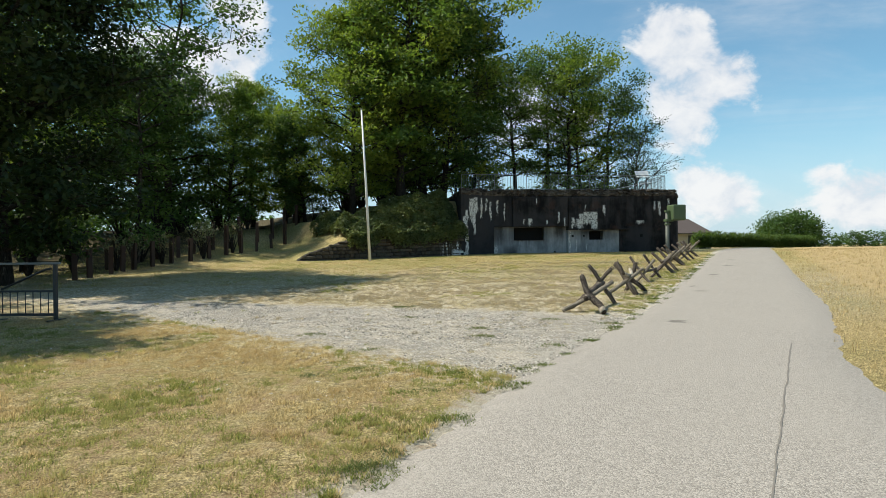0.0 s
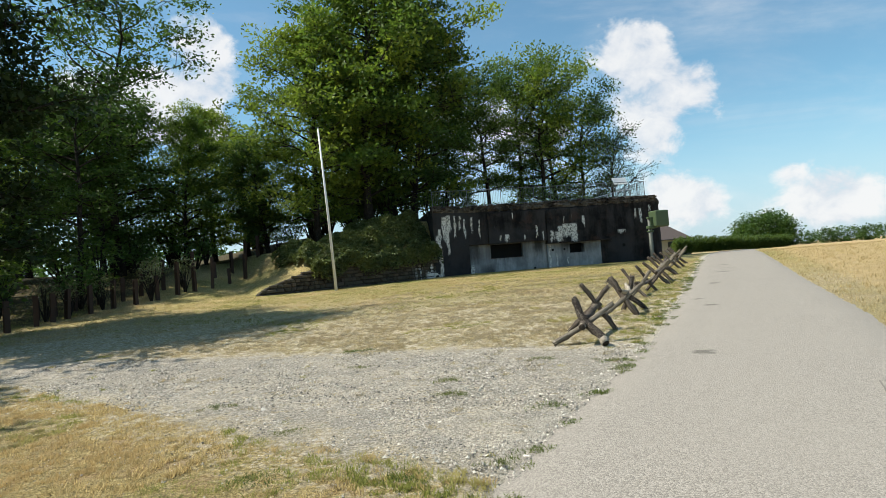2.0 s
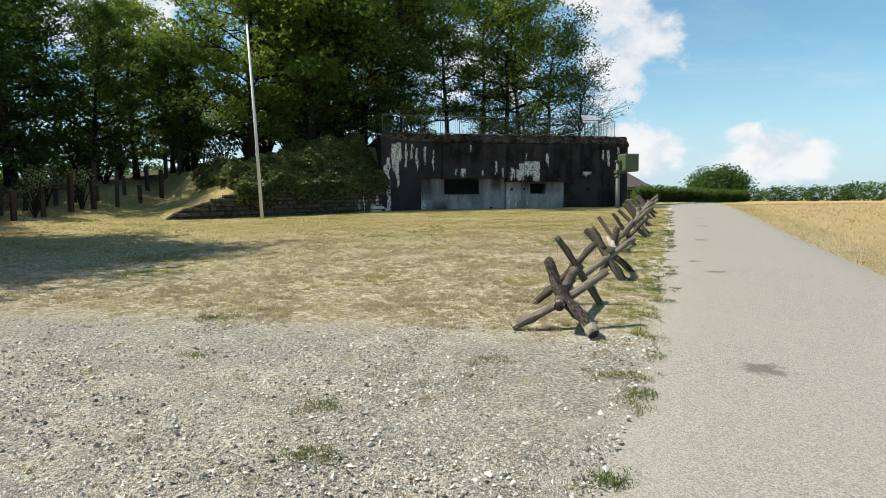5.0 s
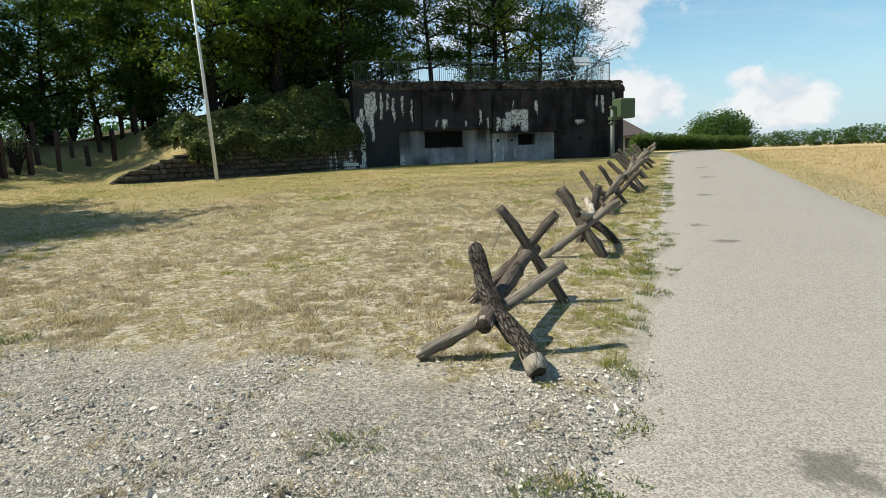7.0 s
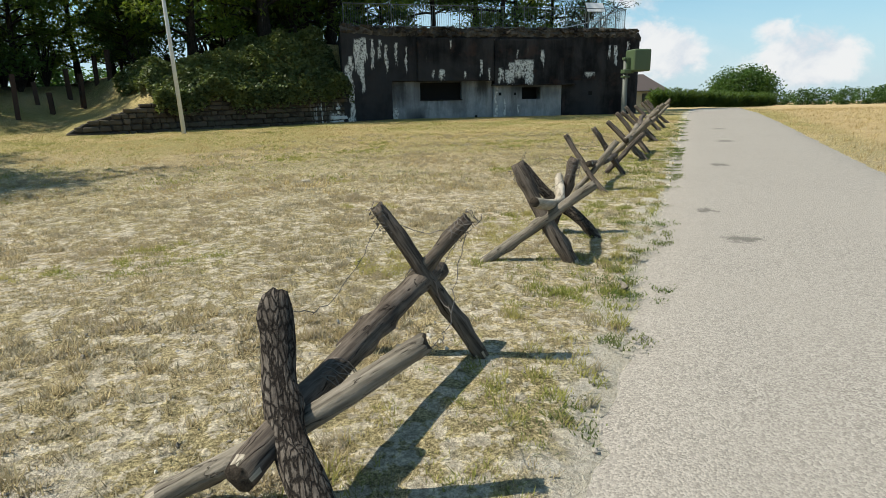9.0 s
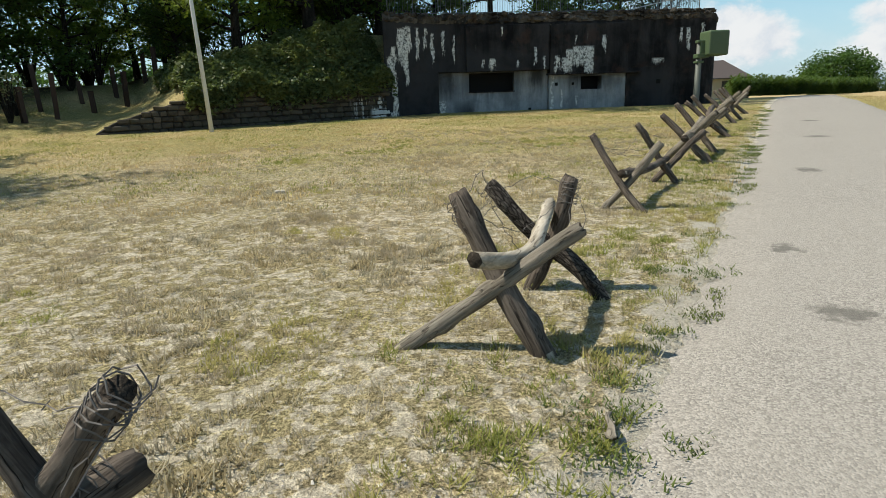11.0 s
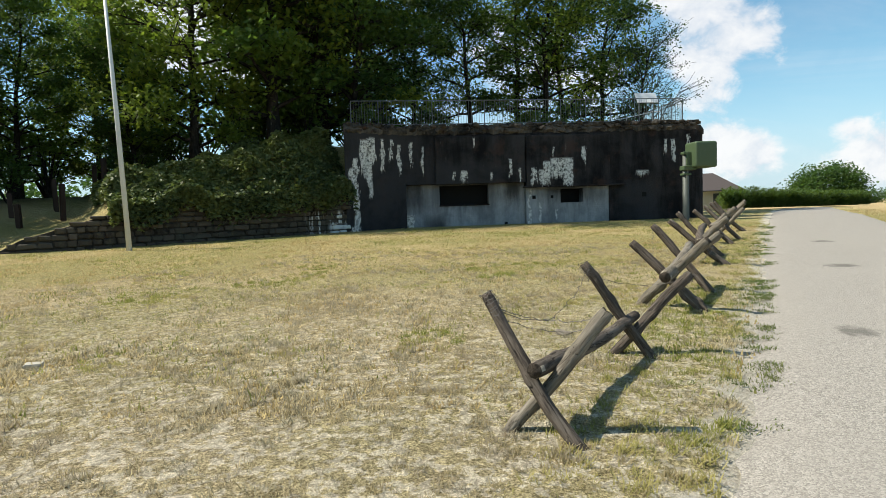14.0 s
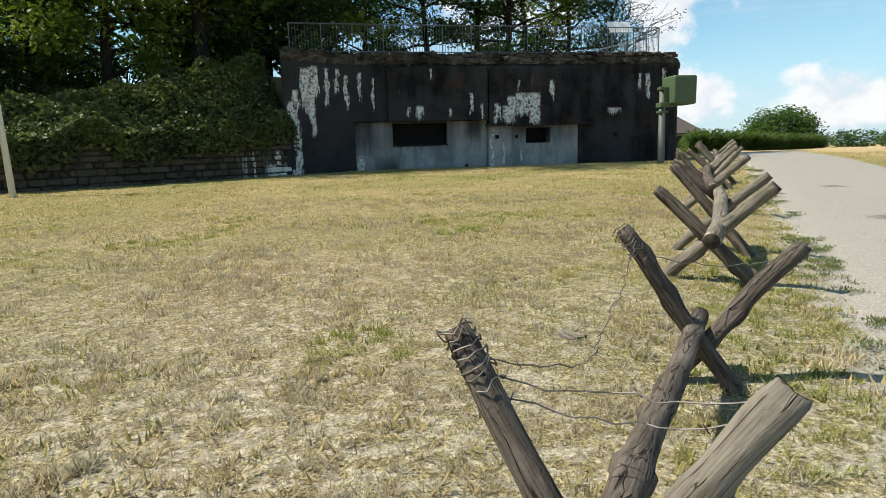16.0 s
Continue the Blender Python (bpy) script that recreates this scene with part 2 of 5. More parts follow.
def road_material():
    mat, tree = shade_tree("worn_tarmac")
    n = Nodes(tree)
    p = position(n)
    grain = n.voronoi(p, 105.0)
    speck = n.add("ShaderNodeSeparateXYZ", Vector=grain.outputs["Color"]).outputs[0]
    big, mid = n.noise(p, 0.45, 5), n.noise(n.stretch(p, (1.0, 0.5, 1.0)), 3.0, 5, 0.6)
    colour = n.mix(speck, (0.135, 0.122, 0.106), (0.375, 0.345, 0.30))
    colour = n.mix(n.ramp(big, 0.35, 0.7, 0.15, 0.55), colour, (0.276, 0.252, 0.218))
    colour = n.mix(n.ramp(mid, 0.62, 0.8, 0.0, 0.5), colour, (0.216, 0.2, 0.176))
    # darker tyre scuffs and dried-mud spots on the lane
    for cx, cy, size in ((6.54, 15.53, 0.20), (9.2, 20.75, 0.25), (4.03, 10.65, 0.22), (6.9, 16.9, 0.14), (11.6, 24.8, 0.3), (13.5, 28.5, 0.3)):
        gap = n.tree.nodes.new("ShaderNodeVectorMath")
        gap.operation = "DISTANCE"
        n.put(gap.inputs[0], n.stretch(p, (1.0, 1.0, 0.0)))
        gap.inputs[1].default_value = (cx, cy, 0.0)
        spot = n.ramp(n.math("ADD", gap.outputs["Value"], n.math("MULTIPLY", n.math("SUBTRACT", n.noise(p, 9.0, 4, 0.7), 0.5), 0.5)), size * 0.3, size, 0.75, 0.0)
        colour = n.mix(spot, colour, (0.088, 0.08, 0.068))
    n.end(n.surface(colour, 0.85, n.bump(n.math("SUBTRACT", 1.0, grain.outputs["Distance"]), 0.5, 0.008), specular=0.25))
    return mat


def concrete_material(name, dark, light, amount, streak=0.0, stains=(), soot_shade=()):
    """Weathered concrete; amount: how far rust-brown damp shows; streak: how much thin lime runs down it.
    The first list holds white lime runs, the second dark marks of soot and of shade put into the colour, in the
    bunker's own measure: (x, half width, top, foot)."""
    mat, tree = shade_tree(name)
    n = Nodes(tree)
    p = n.tree.nodes.new("ShaderNodeTexCoord").outputs["Object"]
    runs = n.noise(n.stretch(p, (1.0, 1.0, 0.16)), 1.7, 7, 0.66, 0.35)
    blotch, fine = n.noise(p, 0.8, 7, 0.66, 0.4), n.noise(p, 22.0, 4, 0.7)
    colour = n.mix(n.ramp(n.math("ADD", n.math("MULTIPLY", runs, 0.5), n.math("MULTIPLY", blotch, 0.5)), 0.38, 0.64), dark, light)
    colour = n.mix(n.math("MULTIPLY", fine, 0.3), colour, tuple(c * 0.5 for c in dark))
    rust = n.noise(p, 1.4, 6, 0.65)
    colour = n.mix(n.ramp(rust, 0.52, 0.70, 0.0, amount), colour, (0.06, 0.036, 0.028))
    thin = n.noise(n.stretch(p, (1.0, 1.0, 0.07)), 6.5, 6, 0.7)
    if streak:
        colour = n.mix(n.math("MULTIPLY", n.ramp(thin, 0.62, 0.72), n.ramp(blotch, 0.48, 0.60, 0.0, streak)), colour, (0.30, 0.29, 0.27))
    xyz = n.add("ShaderNodeSeparateXYZ", Vector=p)
    ragged = n.noise(n.stretch(p, (1.0, 1.0, 0.30)), 5.0, 6, 0.7)
    edge = n.noise(p, 9.0, 5, 0.7)
    wob = n.math("MULTIPLY", n.math("SUBTRACT", ragged, 0.5), 0.50)
    x, z = n.math("ADD", xyz.outputs[0], wob), n.math("ADD", xyz.outputs[2], n.math("MULTIPLY", n.math("SUBTRACT", thin, 0.5), 1.3))
    top_z = n.math("ADD", xyz.outputs[2], n.math("MULTIPLY", n.math("SUBTRACT", edge, 0.5), 0.25))

    def marks(spots, soft):
        total = 0.0
        for cx, half, top, foot in spots:
            across = n.ramp(n.math("ABSOLUTE", n.math("SUBTRACT", x, cx)), half * (0.75 - soft), half * (1.1 + soft), 1.0, 0.0)
            down = n.math("MULTIPLY", n.ramp(z, foot - 0.05 - soft, foot + 0.12 + soft), n.ramp(top_z, top - 0.04 - soft, top + 0.05 + soft, 1.0, 0.0))
            total = n.math("MAXIMUM", total, n.math("MULTIPLY", across, down))
        return total
    # soot by the openings, and shade painted into the wall colour
    if soot_shade:
        colour = n.mix(n.math("MULTIPLY", marks(soot_shade, 0.3), n.ramp(blotch, 0.35, 0.6, 0.55, 0.9)), colour, (0.035, 0.035, 0.037))
    if stains:
        chalk = n.mix(n.ramp(edge, 0.36, 0.60), (0.20, 0.20, 0.19), (0.66, 0.66, 0.63))
        colour = n.mix(n.math("MULTIPLY", marks(stains, 0.0), n.ramp(n.math("ADD", n.math("MULTIPLY", thin, 0.7), n.math("MULTIPLY", edge, 0.7)), 0.56, 0.68, 0.12, 1.0)), colour, chalk)
    boards = n.noise(n.stretch(p, (0.6, 0.6, 9.0)), 1.0, 2)
    n.end(n.surface(colour, 0.92, n.bump(n.math("ADD", n.math("ADD", blotch, fine), n.math("MULTIPLY", boards, 0.4)), 0.6, 0.04), specular=0.15))
    return mat


def bark_material(name, dark, light, scale=14.0, grey=(0.20, 0.19, 0.17), flaky=0.0):
    """Wood seen along its grain (the object's z): long streaks, drying cracks and, where flaky, plates of loose bark."""
    mat, tree = shade_tree(name)
    n = Nodes(tree)
    p = n.tree.nodes.new("ShaderNodeTexCoord").outputs["Object"]
    streak = n.noise(n.stretch(p, (1.0, 1.0, 0.06)), scale * 4.0, 5, 0.65, 0.2)
    tone = n.noise(n.stretch(p, (1.0, 1.0, 0.45)), scale * 0.35, 5, 0.6, 0.3)
    flake = n.noise(p, scale * 5.0, 4, 0.7)
    split = n.noise(n.stretch(p, (1.0, 1.0, 0.10)), scale * 1.2, 3, 0.5, 0.8)
    crack = n.ramp(n.math("ABSOLUTE", n.math("SUBTRACT", split, 0.5)), 0.001, 0.012)
    colour = n.mix(n.ramp(n.math("ADD", n.math("MULTIPLY", streak, 0.55), n.math("MULTIPLY", tone, 0.45)), 0.36, 0.64), dark, light)
    colour = n.mix(n.ramp(tone, 0.50, 0.70, 0.0, 0.55), colour, n.mix(streak, grey, light))
    colour = n.mix(n.ramp(flake, 0.58, 0.74, 0.0, 0.4), colour, tuple(c * 0.6 for c in dark))
    height = n.math("ADD", n.math("MULTIPLY", streak, 0.5), n.math("ADD", n.math("MULTIPLY", crack, 0.5), n.math("MULTIPLY", flake, 0.3)))
    if flaky:
        plates = n.voronoi(n.stretch(n.tree.nodes[0].outputs["Object"], (1.0, 1.0, 0.30)), scale * 2.6, "DISTANCE_TO_EDGE")
        rim = n.ramp(n.math("ADD", plates.outputs["Distance"], n.math("MULTIPLY", n.math("SUBTRACT", flake, 0.5), 0.5)), 0.0, 0.16)
        crack = n.math("MULTIPLY", crack, n.math("SUBTRACT", 1.0, n.math("MULTIPLY", n.math("SUBTRACT", 1.0, rim), flaky)))
        lost = n.noise(n.stretch(p, (1.0, 1.0, 0.35)), scale * 0.45, 5, 0.7, 0.4)
        colour = n.mix(n.ramp(lost, 0.60, 0.66, 0.0, 0.75 * flaky), colour, n.mix(streak, (0.30, 0.27, 0.22), (0.52, 0.48, 0.40)))
        height = n.math("ADD", height, n.math("MULTIPLY", rim, 0.8))
    colour = n.mix(crack, tuple(c * 0.5 for c in dark), colour)
    n.end(n.surface(colour, 0.9, n.bump(height, 0.9, 0.015), specular=0.15))
    return mat


def leaf_material(name, low, high, through_light=0.35):
    mat, tree = shade_tree(name)
    n = Nodes(tree)
    colour = n.mix(piece_random(n), low, high)
    colour = n.mix(n.ramp(n.noise(position(n), 0.45, 3), 0.35, 0.65), colour, n.mix(0.5, colour, (high[0] * 1.3, high[1] * 1.15, high[2] * 0.8)))
    flat = n.surface(colour, 0.55, specular=0.25)
    thin = n.add("ShaderNodeBsdfTranslucent", Color=n.mix(0.5, colour, (high[0] * 1.35, high[1] * 1.5, high[2] * 0.6)))
    both = n.add("ShaderNodeMixShader", i0=through_light, i1=flat, i2=thin.outputs[0])
    n.end(both.outputs[0])
    return mat


def grass_material(name, low, high, tint):
    mat, tree = shade_tree(name)
    n = Nodes(tree)
    colour = n.mix(piece_random(n), low, high)
    colour = n.mix(n.ramp(n.noise(position(n), 0.8, 4), 0.42, 0.64, 0.0, 0.75), colour, tint)
    flat = n.surface(colour, 0.8, specular=0.1)
    thin = n.add("ShaderNodeBsdfTranslucent", Color=colour)
    n.end(n.add("ShaderNodeMixShader", i0=0.5, i1=flat, i2=thin.outputs[0]).outputs[0])
    return mat


def painted_material(name, colour, rough=0.5, metal=0.0, wear=(0.2, 0.12, 0.07), amount=0.3):
    mat, tree = shade_tree(name)
    n = Nodes(tree)
    p = n.tree.nodes.new("ShaderNodeTexCoord").outputs["Object"]
    spots, dust = n.noise(p, 6.0, 6, 0.65), n.noise(p, 40.0, 3, 0.6)
    tone = n.mix(n.math("MULTIPLY", dust, 0.3), colour, tuple(c * 0.6 for c in colour))
    tone = n.mix(n.ramp(spots, 0.55, 0.75, 0.0, amount), tone, wear)
    n.end(n.surface(tone, rough, n.bump(spots, 0.15, 0.01), metal, 0.4))
    return mat


def stone_material():
    mat, tree = shade_tree("wall_stone")
    n = Nodes(tree)
    p = position(n)
    r = object_random(n)
    colour = n.mix(r, (0.035, 0.029, 0.024), (0.11, 0.09, 0.07))
    colour = n.mix(n.ramp(n.noise(p, 5.0, 6, 0.65), 0.4, 0.7, 0.0, 0.8), colour, (0.09, 0.085, 0.06))
    gap = n.tree.nodes.new("ShaderNodeVectorMath")
    gap.operation = "DOT_PRODUCT"
    n.put(gap.inputs[0], p)
    gap.inputs[1].default_value = (0.788, 0.615, 0.0)
    along = n.math("SUBTRACT", gap.outputs["Value"], 13.41)
    z = n.add("ShaderNodeSeparateXYZ", Vector=p).outputs[2]
    thin = n.noise(n.stretch(p, (1.0, 1.0, 0.06)), 5.0, 6, 0.7)
    fingers = n.math("MULTIPLY", n.ramp(thin, 0.52, 0.58), n.ramp(along, 9.3, 10.0))
    pool = n.math("MULTIPLY", n.ramp(n.math("ADD", z, n.math("MULTIPLY", thin, 0.5)), 1.30, 1.42, 1.0, 0.0), n.ramp(along, 10.3, 10.6))
    lime = n.math("MULTIPLY", n.math("MAXIMUM", fingers, pool), n.ramp(z, 1.45, 1.75, 1.0, 0.0))
    colour = n.mix(lime, colour, (0.62, 0.62, 0.60))
    n.end(n.surface(colour, 0.92, n.bump(n.noise(p, 18.0, 5, 0.7), 0.7, 0.02), specular=0.15))
    return mat


GROUND = ground_material()
TARMAC = road_material()
LIME_RUNS = [(6.65, 0.50, 3.58, 2.75), (6.95, 0.20, 3.5, 2.42), (6.0, 0.16, 3.45, 2.5), (5.75, 0.10, 3.1, 2.45), (5.45, 0.12, 3.2, 2.5), (6.3, 0.06, 4.05, 3.6), (7.62, 0.10, 4.05, 3.45),
             (2.42, 0.16, 3.15, 2.65), (3.62, 0.08, 3.05, 2.7), (2.90, 0.08, 4.5, 4.2), (2.0, 0.06, 3.1, 2.75), (4.45, 0.07, 3.6, 2.9), (4.9, 0.05, 3.2, 2.6),
             (11.42, 0.07, 4.3, 3.75), (11.78, 0.08, 4.3, 3.3), (10.35, 0.28, 2.98, 2.78), (12.45, 0.07, 4.5, 4.1),
             (-2.05, 0.10, 3.7, 0.9), (-2.15, 0.16, 3.3, 2.7), (-1.72, 0.14, 4.45, 3.0), (-1.50, 0.10, 4.5, 2.2), (-1.35, 0.12, 4.55, 3.6), (-0.95, 0.09, 4.5, 3.2), (-0.6, 0.08, 4.5, 3.6), (-0.25, 0.07, 4.3, 3.0), (0.25, 0.07, 4.4, 3.3), (0.7, 0.05, 4.2, 3.1), (-2.1, 0.22, 0.95, 0.6)]
# first dark mark: tree shade over the left wing, put into the colour
CONCRETE = concrete_material("dark_concrete", (0.007, 0.007, 0.008), (0.048, 0.045, 0.045), 0.55, 0.7, LIME_RUNS, [(-1.0, 1.9, 5.2, 0.2), (2.4, 1.6, 3.4, 2.0), (10.0, 0.8, 2.4, 0.2)])
# dark marks: soot by the gun openings, painted shadow at the left
PALE = concrete_material("pale_concrete", (0.17, 0.18, 0.19), (0.40, 0.415, 0.42), 0.10, 0.0,
                         [(0.12, 0.14, 1.35, 0.7), (5.3, 0.07, 2.3, 0.7), (5.75, 0.05, 1.7, 0.8), (6.5, 0.05, 1.4, 0.8)],
                         [(2.4, 1.5, 2.9, 1.75), (0.3, 0.5, 2.9, 1.6), (7.0, 1.1, 2.7, 1.75), (4.6, 0.35, 2.8, 1.9), (1.2, 0.5, 1.2, 0.3)])
RUBBLE = concrete_material("crumbling_concrete", (0.014, 0.012, 0.010), (0.15, 0.13, 0.105), 0.9)
# near-black colour that stands in for the darkness inside openings
HOLE_BLACK = painted_material("painted_hole_black", (0.004, 0.004, 0.004), 0.95, 0.0, (0.003, 0.003, 0.003))
BARK = bark_material("tree_bark", (0.0176, 0.0152, 0.012), (0.06, 0.0512, 0.0416), 6.0, (0.064, 0.06, 0.0528), 0.5)
GREY_LOG = bark_material("weathered_log", (0.109, 0.0928, 0.0717), (0.256, 0.227, 0.182), 15.0, (0.256, 0.237, 0.202))
BROWN_LOG = bark_material("brown_log", (0.044, 0.0344, 0.0272), (0.16, 0.132, 0.106), 15.0, (0.192, 0.172, 0.148))
BARKY_LOG = bark_material("barked_log", (0.0336, 0.0264, 0.0216), (0.16, 0.136, 0.112), 19.0, (0.208, 0.192, 0.168), 1.0)
PALE_LOG = bark_material("peeled_log", (0.24, 0.204, 0.152), (0.464, 0.416, 0.336), 12.0, (0.4, 0.368, 0.312))
CUT = bark_material("cut_wood", (0.024, 0.0192, 0.0152), (0.088, 0.0704, 0.0528), 30.0, (0.072, 0.064, 0.056))
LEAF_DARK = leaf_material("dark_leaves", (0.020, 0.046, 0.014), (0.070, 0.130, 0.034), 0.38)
LEAF_MID = leaf_material("green_leaves", (0.030, 0.062, 0.014), (0.115, 0.185, 0.038), 0.42)
LEAF_LIGHT = leaf_material("light_leaves", (0.052, 0.088, 0.016), (0.180, 0.245, 0.044), 0.45)
# darker copy of the dark leaves: the near crowns' shade in the colour
LEAF_SHADED = leaf_material("shaded_leaves", (0.008, 0.018, 0.006), (0.030, 0.054, 0.015), 0.25)
LEAF_IVY = leaf_material("ivy_leaves", (0.014, 0.028, 0.010), (0.140, 0.175, 0.072), 0.25)
LEAF_GREY = leaf_material("grey_green_leaves", (0.048, 0.068, 0.032), (0.176, 0.2, 0.112), 0.25)
LEAF_CORN = leaf_material("maize_leaves", (0.0259, 0.0518, 0.00922), (0.0691, 0.109, 0.023))
STRAW = grass_material("straw_grass", (0.208, 0.169, 0.0927), (0.676, 0.568, 0.344), (0.36, 0.3, 0.169))
GOLDEN = grass_material("golden_grass", (0.262, 0.196, 0.0819), (0.741, 0.59, 0.295), (0.458, 0.338, 0.159))
WEED = grass_material("weed_leaves", (0.06, 0.0927, 0.0241), (0.186, 0.228, 0.0709), (0.174, 0.186, 0.0764))
OLIVE = grass_material("faded_grass", (0.228, 0.202, 0.131), (0.545, 0.491, 0.349), (0.36, 0.3, 0.208))
FRESH = grass_material("fresh_grass", (0.131, 0.159, 0.0349), (0.392, 0.388, 0.114), (0.458, 0.392, 0.164))
WHITE_PAINT = painted_material("white_paint", (0.68, 0.68, 0.663), 0.45, 0.0, (0.383, 0.357, 0.315), 0.3)
GALVANISED = painted_material("galvanised_steel", (0.145, 0.162, 0.162), 0.55, 0.35, (0.255, 0.255, 0.246), 0.4)
DARK_STEEL = painted_material("dark_steel", (0.0425, 0.0467, 0.051), 0.5, 0.6, (0.085, 0.051, 0.0298), 0.5)
WIRE = painted_material("weathered_wire", (0.136, 0.123, 0.111), 0.6, 0.5, (0.102, 0.0595, 0.034), 0.6)
RUST = painted_material("rusted_steel", (0.0638, 0.0382, 0.0272), 0.85, 0.2, (0.0255, 0.0213, 0.0187), 0.6)
ARMY_GREEN = painted_material("army_green_paint", (0.0638, 0.0978, 0.0467), 0.55, 0.0, (0.111, 0.119, 0.0765), 0.5)
POST_PAINT = painted_material("grey_green_paint", (0.085, 0.0952, 0.0808), 0.6, 0.2, (0.0765, 0.068, 0.051), 0.5)
PLASTER = painted_material("house_plaster", (0.391, 0.357, 0.289), 0.85, 0.0, (0.34, 0.306, 0.255), 0.3)
ROOF_TILE = painted_material("roof_tiles", (0.0553, 0.0425, 0.0382), 0.8, 0.0, (0.0595, 0.051, 0.0467), 0.5)
SEAM = painted_material("joint_dirt", (0.162, 0.149, 0.128), 0.95)
STONE = stone_material()
MORTAR = concrete_material("wall_mortar", (0.030, 0.027, 0.023), (0.075, 0.066, 0.055), 0.3)


# ---- building blocks ----
def mesh_of(name, verts, faces, mats, slots=None, smooth=False):
    me = bpy.data.meshes.new(name)
    me.from_pydata(verts, [], faces)
    for m in mats:
        me.materials.append(m)
    if slots is not None:
        me.polygons.foreach_set("material_index", slots)
    if smooth:
        me.polygons.foreach_set("use_smooth", [True] * len(me.polygons))
    me.update()
    return me


def part(name, bm, material, parent, label="", m=None, smooth=False):
    """Links a bmesh as one mesh object under a thing or a part (or at top level)."""
    me = bpy.data.meshes.new(name)
    bm.to_mesh(me)
    bm.free()
    me.materials.append(material)
    if smooth:
        me.polygons.foreach_set("use_smooth", [True] * len(me.polygons))
    ob = new(name, me)
    ob.parent = parent
    if m is not None:
        ob.matrix_basis = m
    return tagged(ob, label)


def thing(name, m, label, category, group="", kind=""):
    ob = new(name)
    ob.empty_display_size = 0.2
    ob.matrix_basis = m
    return tagged(ob, label, category, group, kind)


def box(x0, y0, z0, x1, y1, z1, bevel=0.0, segments=2):
    bm = bmesh.new()
    bmesh.ops.create_cube(bm, size=1.0, matrix=Matrix.LocRotScale(((x0 + x1) / 2, (y0 + y1) / 2, (z0 + z1) / 2), None, (x1 - x0, y1 - y0, z1 - z0)))
    if bevel:
        bmesh.ops.bevel(bm, geom=bm.edges[:], offset=bevel, segments=segments, affect="EDGES", profile=0.6)
    return bm


def roughen(bm, amount, scale, seed=0):
    for v in bm.verts:
        v.co += noise.noise_vector(v.co * scale + Vector((seed, seed * 2.3, 0))) * amount
    return bm


def prism(outline, z0, z1, bevel=0.0):
    """An upright prism over a plan outline."""
    bm = bmesh.new()
    low = [bm.verts.new((x, y, z0)) for x, y in outline]
    high = [bm.verts.new((x, y, z1)) for x, y in outline]
    bm.faces.new(low[::-1])
    bm.faces.new(high)
    for i in range(len(outline)):
        j = (i + 1) % len(outline)
        bm.faces.new((low[i], low[j], high[j], high[i]))
    bmesh.ops.recalc_face_normals(bm, faces=bm.faces)
    if bevel:
        bmesh.ops.bevel(bm, geom=bm.edges[:], offset=bevel, segments=2, affect="EDGES")
    return bm


class Heap:
    """Collects tubes, leaves and blades as plain arrays for one mesh."""

    def __init__(self):
        self.v, self.f, self.count = [], [], 0

    def tube(self, path, radii, sides=7, cap=True):
        path = np.asarray(path, float)
        rings = len(path)
        side = np.gradient(path, axis=0)
        side /= np.linalg.norm(side, axis=1)[:, None] + 1e-9
        ref = np.where(np.abs(side[:, 2:3]) > 0.9, [[1.0, 0, 0]], [[0, 0, 1.0]])
        a = np.cross(side, ref)
        a /= np.linalg.norm(a, axis=1)[:, None] + 1e-9
        b = np.cross(side, a)
        turn = np.linspace(0, 2 * np.pi, sides, endpoint=False)
        ring = path[:, None] + np.asarray(radii, float)[:, None, None] * (np.cos(turn)[None, :, None] * a[:, None] + np.sin(turn)[None, :, None] * b[:, None])
        start = self.count
        self.v.append(ring.reshape(-1, 3))
        for i in range(rings - 1):
            for k in range(sides):
                l = (k + 1) % sides
                self.f.append((start + i * sides + k, start + i * sides + l, start + (i + 1) * sides + l, start + (i + 1) * sides + k))
        if cap:
            self.f.append(tuple(start + k for k in range(sides))[::-1])
            self.f.append(tuple(start + (rings - 1) * sides + k for k in range(sides)))
        self.count += rings * sides

    def mesh(self, name, mat, smooth=False):
        return mesh_of(name, np.concatenate(self.v).tolist(), self.f, [mat], smooth=smooth)


def faces_mesh(name, corners, mat):
    """A mesh of loose leaves or blades: corners (n, 3 or 4, 3)."""
    n, k = corners.shape[:2]
    me = bpy.data.meshes.new(name)
    me.vertices.add(k * n)
    me.vertices.foreach_set("co", corners.reshape(-1).astype(np.float32))
    me.loops.add(k * n)
    me.loops.foreach_set("vertex_index", np.arange(k * n, dtype=np.int32))
    me.polygons.add(n)
    me.polygons.foreach_set("loop_start", np.arange(0, k * n, k, dtype=np.int32))
    me.materials.append(mat)
    me.update(calc_edges=True)
    me.validate()
    return me


def leaf_quads(rng, centres, size, droop=0.3, narrow=0.5):
    """Leaves at the given places: pointed four-cornered blades, turned at random and hanging somewhat."""
    n = len(centres)
    along = rng.normal(size=(n, 3))
    along[:, 2] = along[:, 2] * 0.5 - droop
    along /= np.linalg.norm(along, axis=1)[:, None]
    up = rng.normal(size=(n, 3)) * 0.6 + (0, 0, 1)
    side = np.cross(along, up)
    side /= np.linalg.norm(side, axis=1)[:, None] + 1e-9
    long = (size * rng.uniform(0.6, 1.35, n))[:, None]
    a, b = along * long, side * long * narrow
    return np.stack([centres - a * 0.5, centres + b * 0.5 - a * 0.05, centres + a * 0.5, centres - b * 0.5 + a * 0.05], 1)


